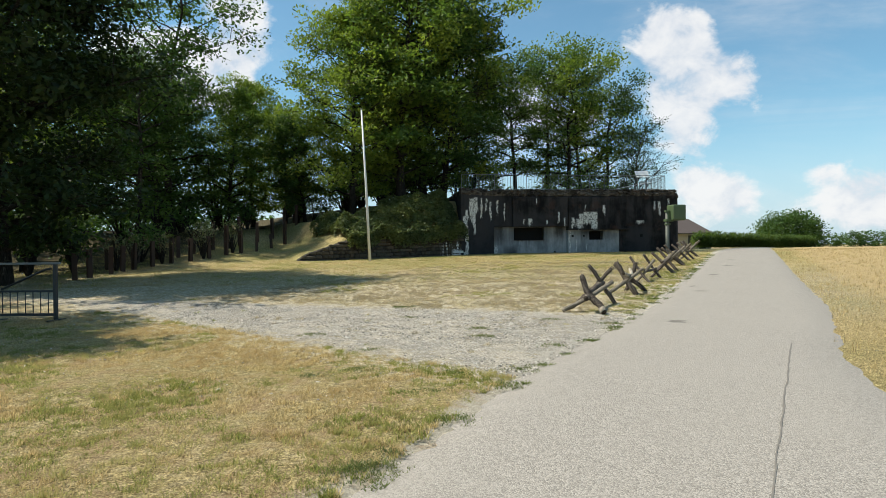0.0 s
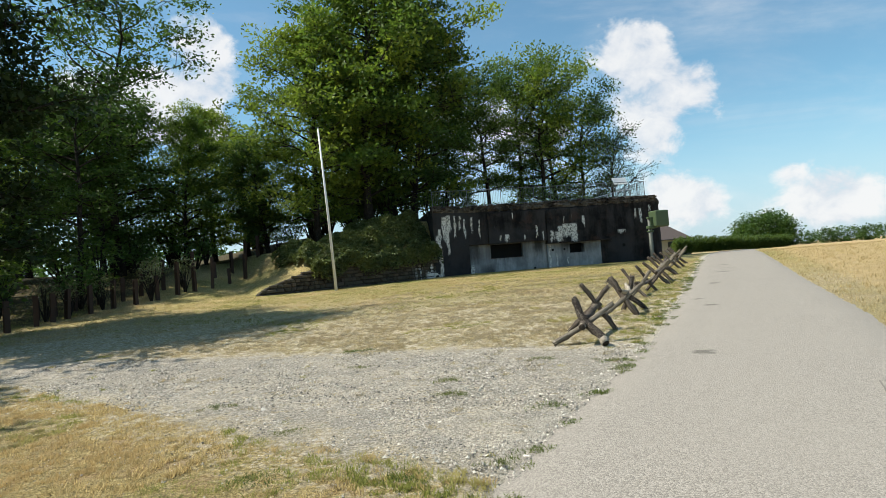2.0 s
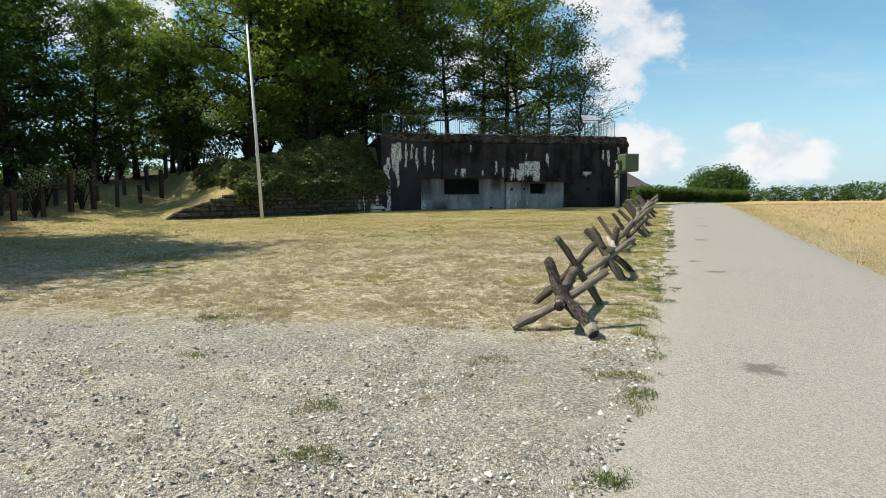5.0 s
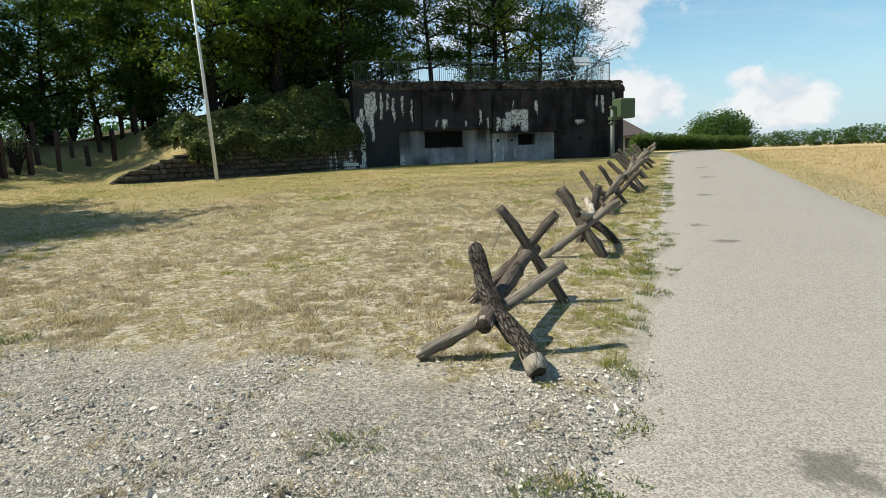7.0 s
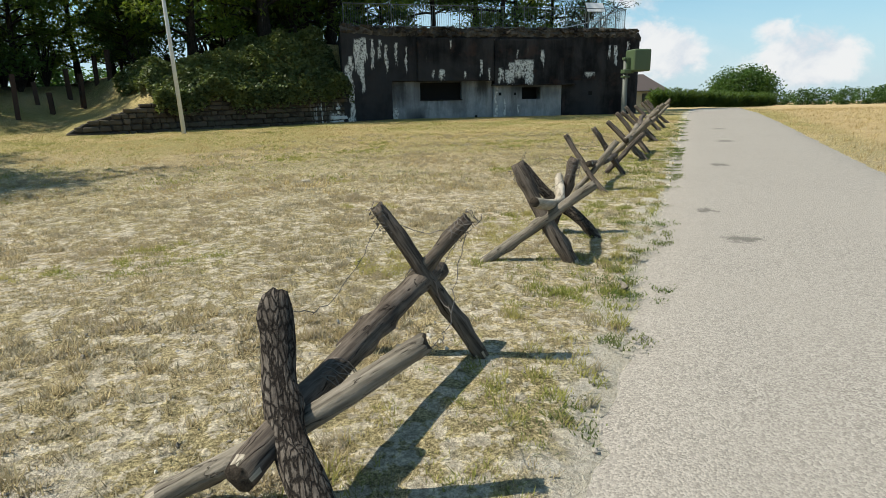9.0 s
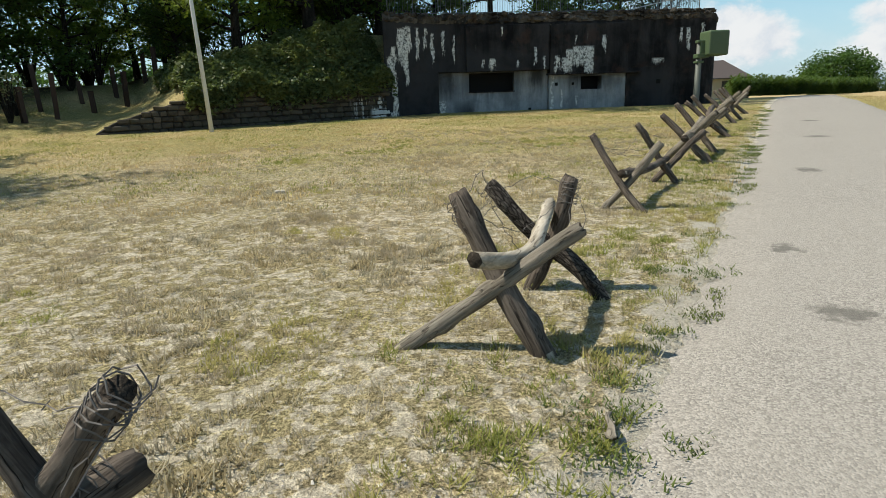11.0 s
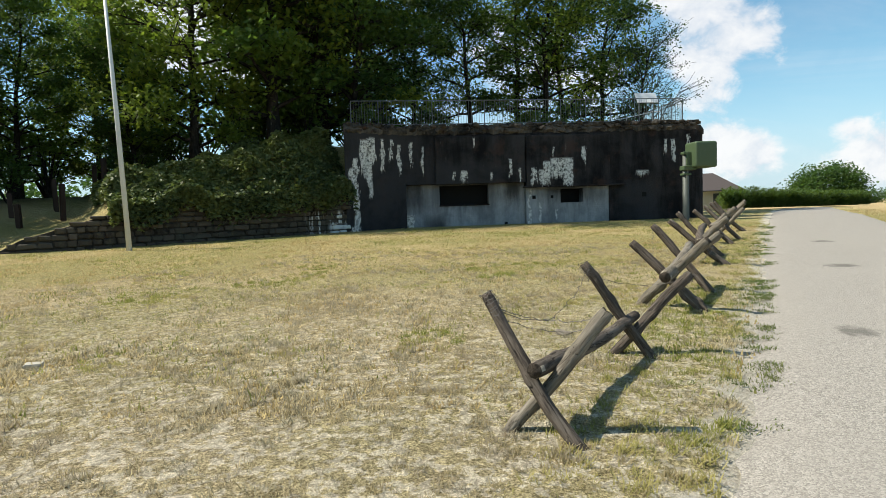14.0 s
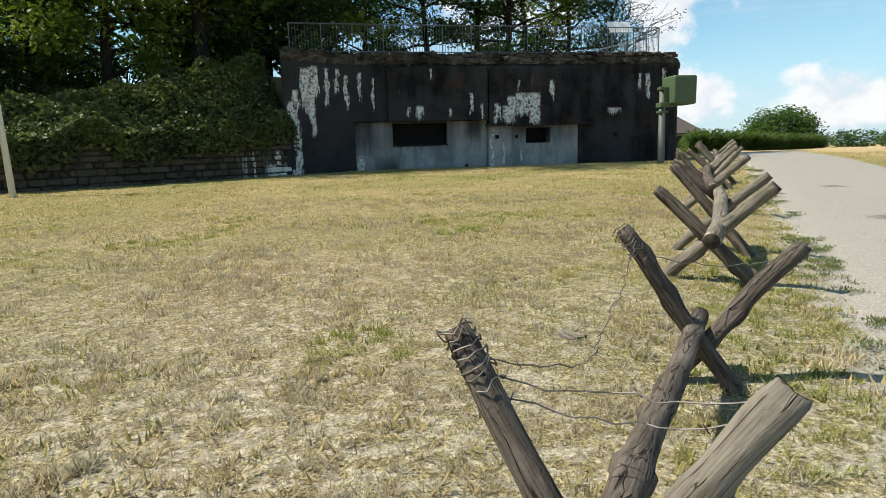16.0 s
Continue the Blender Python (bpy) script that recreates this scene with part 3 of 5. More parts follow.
def crown_mesh(name, rng, clumps, radii, per, size, mat, flat=0.5, droop=0.3):
    centres = []
    for c, r in zip(clumps, radii):
        k = max(3, int(per * r * r))
        p = rng.normal(size=(k, 3))
        p *= np.minimum(1.0, 1.9 / np.linalg.norm(p, axis=1))[:, None]
        p *= (r * 0.52, r * 0.52, r * 0.52 * flat)
        centres.append(np.asarray(c) + p)
    return faces_mesh(name, leaf_quads(rng, np.concatenate(centres), size, droop), mat)


def grow(seed, height, spread, crown_from, limbs, per, leaf, mat, lean=0.0, droop=0.3, clump=0.8, trunk_r=None, bare=0.0, shape=0.8, up=0.0, twigs=1.0):
    """The meshes of one tree: (wood, crown). Limbs leave the trunk from crown_from (a share of the height) upwards."""
    rng = np.random.default_rng(seed)
    wood, clumps, radii = Heap(), [], []
    r0 = trunk_r or height * 0.013
    steps = 9
    t = np.linspace(0, 1, steps)
    bend = np.cumsum(rng.normal(0, 0.018 * height, (steps, 2)), axis=0) * t[:, None]
    path = np.c_[bend[:, 0] + lean * t * height, bend[:, 1], t * height * 0.97]
    wood.tube(path, r0 * (1.25 - t * 1.12) * np.where(t == 0, 1.35, 1.0), 9)
    for i in range(limbs):
        s = crown_from + (0.97 - crown_from) * ((i + rng.uniform(0, 1)) / limbs) ** 0.9
        foot = np.array([np.interp(s, t, path[:, k]) for k in range(3)])
        share = (s - crown_from) / (1 - crown_from)
        reach = spread * (0.42 + 0.95 * np.sin(np.pi * min(1.0, (share * shape + 0.16)))) * rng.uniform(0.6, 1.15) * (1.0 if share < 0.9 else 0.6)
        turn = i * 2.4 + rng.uniform(-0.5, 0.5)
        rise = rng.uniform(0.05, 0.55) + 0.5 * share + up
        d = np.array([np.cos(turn), np.sin(turn), rise])
        d /= np.linalg.norm(d)
        u = np.linspace(0, 1, 5)
        sag = np.c_[np.zeros(5), np.zeros(5), -0.16 * reach * u**2]
        limb = foot + d * reach * u[:, None] + sag + rng.normal(0, 0.05 * reach, (5, 3)) * u[:, None]
        lr = r0 * (0.50 - 0.33 * share)
        wood.tube(limb, lr * (1.0 - 0.85 * u), 5, cap=False)
        for j in range(int((4 + reach * 1.1) * twigs)):
            q = rng.uniform(0.3, 1.0)
            spot = np.array([np.interp(q, u, limb[:, k]) for k in range(3)])
            e = d * 0.5 + rng.normal(0, 0.65, 3)
            e[2] = abs(e[2]) * 0.6
            e /= np.linalg.norm(e)
            size = reach * rng.uniform(0.18, 0.42)
            tip = spot + e * size
            wood.tube([spot, (spot + tip) / 2 + rng.normal(0, 0.06, 3), tip], [lr * 0.3, lr * 0.2, 0.01], 4, cap=False)
            if rng.uniform() > bare:
                clumps += [tip, (spot + tip) / 2]
                radii += [clump * rng.uniform(0.6, 1.25), clump * rng.uniform(0.45, 0.9)]
    return wood.mesh("wood", BARK, True), crown_mesh("crown", rng, clumps, radii, per, leaf, mat, 0.62, droop)


def bush_meshes(seed, wide, high, clumps, per, leaf, mat, stem=0.3):
    rng = np.random.default_rng(seed)
    wood, places, radii = Heap(), [], []
    for i in range(clumps):
        v = rng.normal(size=3)
        v /= np.linalg.norm(v)
        v *= rng.uniform(0.55, 1.0)
        p = np.array([v[0] * wide / 2, v[1] * wide / 2, stem * high + (v[2] * 0.5 + 0.5) * high * (1 - stem)])
        places.append(p)
        radii.append(min(wide, high) * rng.uniform(0.16, 0.30))
        if i % 2 == 0:
            wood.tube([(0, 0, -0.05), p * (0.4, 0.4, 0.5), p], [0.05, 0.03, 0.01], 4, cap=False)
    return wood.mesh("stem", BARK, True), crown_mesh("foliage", rng, places, radii, per, leaf, mat, 0.8, 0.1)


def bush_thing(name, meshes, m, label, category="bush", group=""):
    ob = thing(name, m, label, category, group)
    for key, me in zip(("stem", "foliage"), meshes):
        new(key, me).parent = ob
    return ob


def on_land(x, y, dz=0.0, rz=0.0):
    return pose(x, y, float(land(x, y)) + dz, 0, 0, rz)


# ---- ground, one sheet to the horizon ----
def axis(fine_from, fine_to, step, far):
    inner = np.arange(fine_from, fine_to + step / 2, step)
    out = np.geomspace(step * 2, far, 26)
    return np.r_[fine_from - out[::-1], inner, fine_to + out]


def build_ground():
    xs, ys = axis(-18.0, 22.0, 0.25, 2500.0), axis(-4.0, 48.0, 0.25, 2500.0)
    gx, gy = np.meshgrid(xs, ys)
    z = land(gx, gy)
    rough = np.array([noise.noise(Vector((a * 0.9, b * 0.9, 0.0))) * 0.5 + noise.noise(Vector((a * 3.1, b * 3.1, 5.0))) * 0.3 for a, b in zip(gx.ravel(), gy.ravel())]).reshape(z.shape)
    z = z + rough * 0.05 * ((gx > -18.5) & (gx < 22.5) & (gy < 49))
    off = gx - road_edge(gy)
    z -= 0.035 * ((off > -0.05) & (off < ROAD_WIDE + 0.05)) * (gy < 66)
    n, m = len(xs), len(ys)
    verts = np.stack([gx, gy, z], -1).reshape(-1, 3)
    i, j = np.meshgrid(np.arange(n - 1), np.arange(m - 1))
    a = (j * n + i).ravel()
    faces = np.stack([a, a + 1, a + n + 1, a + n], 1)
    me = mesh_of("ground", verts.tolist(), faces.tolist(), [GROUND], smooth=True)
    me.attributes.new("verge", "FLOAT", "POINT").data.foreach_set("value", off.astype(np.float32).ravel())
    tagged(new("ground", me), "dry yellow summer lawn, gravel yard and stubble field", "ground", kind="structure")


def build_road():
    ys = np.r_[np.arange(-18, 0, 0.5), np.arange(0, 4, 0.08), np.arange(4, 30, 0.05), np.arange(30, 66, 0.5)]
    cross = np.linspace(0, 1, 13)
    verts, faces = [], []
    for y in ys:
        ragged = 0.08 * noise.noise(Vector((0, y * 1.3, 1))) + 0.09 * noise.noise(Vector((0, y * 4.0, 2))) + 0.05 * noise.noise(Vector((0, y * 11.0, 3)))
        ragged_far = 0.06 * noise.noise(Vector((3, y * 1.7, 1)))
        left = float(road_edge(y)) + ragged
        right = float(road_edge(y)) + ROAD_WIDE + ragged_far
        for c in cross:
            x = left + (right - left) * c
            crown = 0.03 * (1 - (2 * c - 1) ** 2)
            z = float(land(x, y)) + (0.022 + crown if 0 < c < 1 else -0.03)
            verts.append((x, y, z))
    k = len(cross)
    for r in range(len(ys) - 1):
        for c in range(k - 1):
            faces.append((r * k + c, r * k + c + 1, (r + 1) * k + c + 1, (r + 1) * k + c))
    tagged(new("road", mesh_of("road", verts, faces, [TARMAC], smooth=True)), "narrow pale worn tarmac farm lane", "road", kind="structure")


build_ground()
build_road()


def build_seams():
    """Open joints round the patched slab in the lane, as thin sunken strips of dirt."""
    for k, line in enumerate((((4.76, 8.60), (1.92, 3.9), (-2.2, -3.0)), ((4.76, 8.60), (5.25, 8.36), (6.2, 7.95)))):
        bm = bmesh.new()
        rows = []
        for (xa, ya), (xb, yb) in zip(line, line[1:]):
            n = int(math.hypot(xb - xa, yb - ya) / 0.06)
            sx, sy = -(yb - ya), xb - xa
            d = math.hypot(sx, sy)
            for i in range(n):
                x, y = xa + (xb - xa) * i / n, ya + (yb - ya) * i / n
                wide = 0.004 + 0.010 * abs(noise.noise(Vector((x * 6, y * 6, k)))) if k == 0 else 0.006
                jog = 0.012 * noise.noise(Vector((x * 3, y * 3, 7)))
                c = (x - float(road_edge(y))) / ROAD_WIDE
                z = float(land(x, y)) + 0.022 + 0.03 * (1 - (2 * c - 1) ** 2) + 0.004
                rows.append([bm.verts.new((x + sx / d * (jog + q * wide), y + sy / d * (jog + q * wide), z)) for q in (-1, 1)])
        for a, b in zip(rows, rows[1:]):
            bm.faces.new((a[0], a[1], b[1], b[0]))
        bmesh.ops.recalc_face_normals(bm, faces=bm.faces)
        seam = part("road_joint", bm, SEAM, None)
        tagged(seam, "dark open joint in the worn lane surface", "road joint", kind="structure")


build_seams()

# ---- the bunker ----
FRONT = pose(3.3, 40.3, 0.0, 0, 0, math.degrees(math.atan(0.13)))
BASE, TOP = 0.45, 5.05


def build_bunker():
    bunker = thing("bunker", FRONT, "blackened concrete casemate with lime streaks and a crumbling roof edge", "bunker")
    # main mass: left wing slants forward to the retaining wall, right end is rounded
    right = [(13.5 - 0.9 + 0.9 * math.cos(a), 0.9 + 0.9 * math.sin(a)) for a in np.radians(range(-90, 1, 15))]
    outline = [(-2.45, -1.35), (-0.02, 0.0), (-0.02, 0.62), (8.85, 0.62), (8.85, 0.0)] + right + [(13.5, 13.0), (-2.45, 13.0)]
    part("body", roughen(prism(outline, BASE, 2.62), 0.015, 0.8), CONCRETE, bunker)
    upper = [(-2.45, -1.35), (-0.02, 0.0), (1.2, 0.0)] + [(8.85, 0.0)] + right + [(13.5, 13.0), (-2.45, 13.0)]
    part("upper_wall", prism(upper, 2.62, TOP - 0.32, 0.02), CONCRETE, bunker)
    part("overhang", box(1.25, -0.20, 2.60, 5.1, 0.3, TOP - 0.45, 0.03), CONCRETE, bunker)
    part("overhang", box(5.13, -0.24, 2.43, 8.82, 0.3, TOP - 0.47, 0.03), CONCRETE, bunker)
    part("ledge", box(5.0, -0.30, 2.36, 9.5, 0.02, 2.43, 0.015), CONCRETE, bunker)
    # roof edge, rounded and broken
    edge = [(-2.45, -1.35), (-0.02, -0.02)] + [(12.6, -0.02)] + [(13.5 - 0.9 + 0.92 * math.cos(a), 0.9 + 0.92 * math.sin(a)) for a in np.radians(range(-75, 1, 15))]
    bm = bmesh.new()
    cut = []
    run = []
    for (xa, ya), (xb, yb) in zip(edge, edge[1:]):
        n = max(1, int(math.hypot(xb - xa, yb - ya) / 0.14))
        run += [(xa + (xb - xa) * k / n, ya + (yb - ya) * k / n) for k in range(n)]
    run.append(edge[-1])
    for k, (x, y) in enumerate(run):
        ring = []
        for a, dz, dy in ((0, -0.34, 0.0), (1, -0.16, -0.03), (2, -0.03, 0.06), (3, 0.02, 0.30), (4, 0.03, 1.2)):
            chip = noise.noise(Vector((x * 2.2, dz * 6, 3))) * 0.20 + noise.noise(Vector((x * 7, dz * 9, 8))) * 0.12
            ring.append(bm.verts.new((x, y + dy + chip, TOP + dz + chip * 0.8 - (0.12 if x > 13 else 0))))
        cut.append(ring)
    for a, b in zip(cut, cut[1:]):
        for k in range(4):
            bm.faces.new((a[k], b[k], b[k + 1], a[k + 1]))
    bmesh.ops.recalc_face_normals(bm, faces=bm.faces)
    part("roof_edge", bm, RUBBLE, bunker, "crumbling mossy concrete roof edge")
    part("roof", prism([(-2.3, -0.1), (12.6, 0.35), (13.2, 1.2), (13.3, 12.9), (-2.3, 12.9)], TOP - 0.34, TOP + 0.015), RUBBLE, bunker)
    # pale embrasure walls, recessed under the overhang, with real openings
    def pierced(x0, x1, z0, z1, y0, y1, hole):
        hx0, hx1, hz0, hz1 = hole
        bm = bmesh.new()
        for a, b, c, d in ((x0, hx0, z0, z1), (hx1, x1, z0, z1), (hx0, hx1, z0, hz0), (hx0, hx1, hz1, z1)):
            bmesh.ops.create_cube(bm, size=1.0, matrix=Matrix.LocRotScale(((a + b) / 2, (y0 + y1) / 2, (c + d) / 2), None, (b - a, y1 - y0, d - c)))
        return bm
    part("embrasure_wall", pierced(-0.01, 5.15, BASE, 2.61, 0.30, 0.60, (1.42, 3.55, 1.72, 2.56)), PALE, bunker, "pale grey rendered concrete with a gun opening")
    part("embrasure_wall", pierced(5.16, 8.84, BASE, 2.36, 0.06, 0.60, (6.68, 7.68, 1.68, 2.28)), PALE, bunker, "pale grey rendered concrete with a small gun opening")
    # black sheets close the shallow openings and paint the gloom inside
    part("black_backing", box(1.3, 0.605, 1.6, 3.7, 0.615, 2.6), HOLE_BLACK, bunker)
    part("black_backing", box(6.5, 0.605, 1.6, 7.8, 0.615, 2.4), HOLE_BLACK, bunker)
    part("sill", box(1.40, 0.24, 1.68, 3.58, 0.45, 1.73, 0.01), CONCRETE, bunker)
    # black blocks on the wall face stand in for dark vent holes
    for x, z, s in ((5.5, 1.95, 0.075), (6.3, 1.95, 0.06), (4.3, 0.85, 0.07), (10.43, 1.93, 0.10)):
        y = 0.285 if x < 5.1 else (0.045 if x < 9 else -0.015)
        part("black_vent_patch", box(x - s, y, z - s, x + s, y + 0.05, z + s, 0.01), HOLE_BLACK, bunker)
    return bunker


build_bunker()


def build_roof_rubble():
    """Broken lumps of concrete and moss along the roof edge."""
    rng = np.random.default_rng(33)
    verts, faces = [], []
    m = np.array(FRONT)
    for k in range(900):
        u = rng.uniform(-2.3, 13.2)
        y = np.interp(u, [-2.45, -0.02, 12.6, 13.4], [-1.3, 0.0, 0.0, 0.5]) + abs(rng.normal(0, 0.16)) - 0.03
        r = abs(rng.normal(0.05, 0.05)) + 0.015
        z = TOP + rng.uniform(-0.30, 0.05) * (1 if y < 0.1 else 0.1) + 0.02
        bm = bmesh.new()
        bmesh.ops.create_icosphere(bm, subdivisions=1, radius=r)
        start = len(verts)
        for v in bm.verts:
            c = v.co * rng.uniform(0.7, 1.3)
            w4 = m @ np.array([u + c.x * 1.3, y + c.y, z + c.z * 0.7, 1.0])
            verts.append(tuple(w4[:3]))
        faces += [tuple(start + v.index for v in f.verts) for f in bm.faces]
        bm.free()
    tagged(new("roof_rubble", mesh_of("roof_rubble", verts, faces, [RUBBLE])), "loose broken concrete and moss along the roof edge", "rubble", kind="stuff")


build_roof_rubble()


def build_railing():
    """Steel railing round the roof: posts, rails and thin bars."""
    m = FRONT @ pose(0, 0.45, TOP, 0, 0, 0)
    rail = thing("roof_railing", m, "galvanised steel railing with thin upright bars along the bunker roof", "railing")
    line = [(-2.2, -0.55), (1.2, -0.35), (12.45, 0.0), (12.45, 4.0)]
    bar_me = None
    for (xa, ya), (xb, yb) in zip(line, line[1:]):
        long = math.hypot(xb - xa, yb - ya)
        n = max(1, round(long / 1.12))
        for i in range(n):
            a = np.array([xa + (xb - xa) * i / n, ya + (yb - ya) * i / n])
            b = np.array([xa + (xb - xa) * (i + 1) / n, ya + (yb - ya) * (i + 1) / n])
            h = Heap()
            h.tube([(*a, -0.06), (*a, 1.10)], [0.022, 0.022], 6)
            new("post", h.mesh("post", GALVANISED)).parent = rail
            for z in (1.10, 0.12):
                h = Heap()
                h.tube([(*a, z), (*b, z)], [0.02, 0.02], 6)
                new("rail", h.mesh("rail", GALVANISED)).parent = rail
            for k in range(1, 10):
                p = a + (b - a) * k / 10
                if bar_me is None:
                    h = Heap()
                    h.tube([(0, 0, 0.12), (0, 0, 1.10)], [0.007, 0.007], 5)
                    bar_me = h.mesh("bar", GALVANISED)
                bar = new("bar", bar_me)
                bar.parent = rail
                bar.location = (*p, 0)
    h = Heap()
    h.tube([(*line[-1], -0.06), (*line[-1], 1.10)], [0.022, 0.022], 6)
    new("post", h.mesh("post", GALVANISED)).parent = rail
    # stair handrail slanting down behind the railing
    grip = thing("stair_handrail", FRONT @ pose(9.2, 2.0, TOP), "pale steel stair handrail sloping on the bunker roof", "handrail")
    h = Heap()
    h.tube([(0, 0, 0.25), (2.6, 0, 0.78), (3.0, 0.1, 0.80)], [0.025, 0.025, 0.025], 6)
    new("grip", h.mesh("grip", WHITE_PAINT)).parent = grip
    for x in (0.1, 1.3, 2.6):
        h = Heap()
        h.tube([(x, 0, -0.02), (x, 0, 0.25 + x * 0.2)], [0.018, 0.018], 6)
        new("post", h.mesh("post", WHITE_PAINT)).parent = grip
    board = thing("information_board", FRONT @ pose(11.3, 1.6, TOP), "white slanted information board on two legs on the bunker roof", "sign")
    part("panel", box(-0.5, -0.3, -0.02, 0.5, 0.3, 0.02, 0.008), WHITE_PAINT, board, m=pose(0, 0, 1.35, 55, 0, 0))
    for x in (-0.35, 0.35):
        part("leg", box(x - 0.025, -0.025, -0.02, x + 0.025, 0.025, 1.26, 0.004), GALVANISED, board)


build_railing()


def build_periscope_post():
    at = on_land(14.52, 39.4, -0.02, 7)
    ob = thing("signal_post", at, "grey-green steel post carrying a rounded army green metal box", "post")
    h = Heap()
    h.tube([(0.1, 0, 0), (0.1, 0, 0.05), (0.1, 0, 2.66)], [0.15, 0.13, 0.12], 14)
    new("pole", h.mesh("pole", POST_PAINT, True)).parent = ob
    part("bracket", box(-0.06, -0.2, 2.02, 0.45, 0.2, 2.20, 0.03), ARMY_GREEN, ob)
    part("bracket", box(0.06, -0.16, 2.20, 0.36, 0.16, 2.75, 0.05), ARMY_GREEN, ob)
    part("box_housing", box(0.26, -0.5, 2.10, 1.16, 0.40, 3.12, 0.10, 4), ARMY_GREEN, ob, "rounded green metal housing", smooth=True)
    part("cap", box(-0.05, -0.14, 2.64, 0.22, 0.14, 2.76, 0.03), ARMY_GREEN, ob)
    part("collar", box(-0.06, -0.16, 1.82, 0.26, 0.16, 1.90, 0.02), ARMY_GREEN, ob)


build_periscope_post()


def build_pole():
    ob = thing("flagpole", on_land(-4.04, 32.08, -0.03), "tall bare white painted flagpole standing in the lawn", "flagpole")
    h = Heap()
    h.tube([(0, 0, 0), (-0.16, 0.08, 4.0), (-0.38, 0.2, 8.2)], [0.075, 0.062, 0.04], 12)
    new("pole", h.mesh("pole", WHITE_PAINT, True)).parent = ob
    part("cap", box(-0.43, 0.15, 8.15, -0.33, 0.25, 8.25, 0.03), GALVANISED, ob)
    part("cleat", box(-0.16, -0.02, 1.35, -0.02, 0.02, 1.40, 0.008), GALVANISED, ob)


build_pole()

# ---- retaining wall of stones ----
def build_retaining_wall():
    a, b = Vector((-7.8, 31.8)), Vector((1.1, 38.75))
    d = b - a
    long = d.length
    m = pose(a.x, a.y, 0, 0, 0, math.degrees(math.atan2(d.y, d.x)))
    wall = thing("retaining_wall", m, "low dark field-stone retaining wall under ivy", "wall", kind="structure")

    def top(s):
        return float(np.interp(s, [0, 0.6, 3.9, 6.0, long], [0.12, 0.45, 1.38, 1.42, 1.45]))

    def foot(s):
        p = a + d * (s / long)
        return float(np.interp(p.y, RISE_Y, RISE_Z))
    bm = bmesh.new()
    rows = []
    for k in range(40):
        s = long * k / 39
        f, t = foot(s) - 0.25, foot(s) + top(s) - 0.05
        rows.append([bm.verts.new(c) for c in ((s, 0.06, f), (s, 0.06, t), (s, 0.42, t), (s, 0.42, f))])
    for p, q in zip(rows, rows[1:]):
        for k in range(4):
            bm.faces.new((p[k], p[(k + 1) % 4], q[(k + 1) % 4], q[k]))
    bm.faces.new(rows[0])
    bm.faces.new(rows[-1][::-1])
    bmesh.ops.recalc_face_normals(bm, faces=bm.faces)
    part("core", bm, MORTAR, wall)
    shapes = []
    for k in range(8):
        bm = box(-0.5, -0.5, -0.5, 0.5, 0.5, 0.5, 0.14, 1)
        roughen(bm, 0.16, 1.9, k * 3.1)
        me = bpy.data.meshes.new("stone")
        bm.to_mesh(me)
        bm.free()
        me.materials.append(STONE)
        shapes.append(me)
    rng = random.Random(5)
    z_row = -0.08
    while z_row < 1.5:
        tall = rng.uniform(0.13, 0.22)
        s = rng.uniform(-0.1, 0.0)
        while s < long:
            wide = rng.uniform(0.20, 0.52)
            mid = s + wide / 2
            if mid < long and z_row + tall * 0.6 < top(mid):
                stone = new("stone", rng.choice(shapes))
                stone.parent = wall
                stone.location = (mid, 0.09 + rng.uniform(-0.025, 0.025), foot(mid) + z_row + tall / 2)
                stone.scale = (wide - rng.uniform(0.0, 0.04), 0.26 * rng.uniform(0.9, 1.15), (min(tall, top(mid) - z_row) - 0.015) * rng.uniform(0.82, 1.08))
                stone.rotation_euler = (0, rng.uniform(-0.04, 0.04), rng.uniform(-0.05, 0.05))
            s += wide
        z_row += tall


build_retaining_wall()

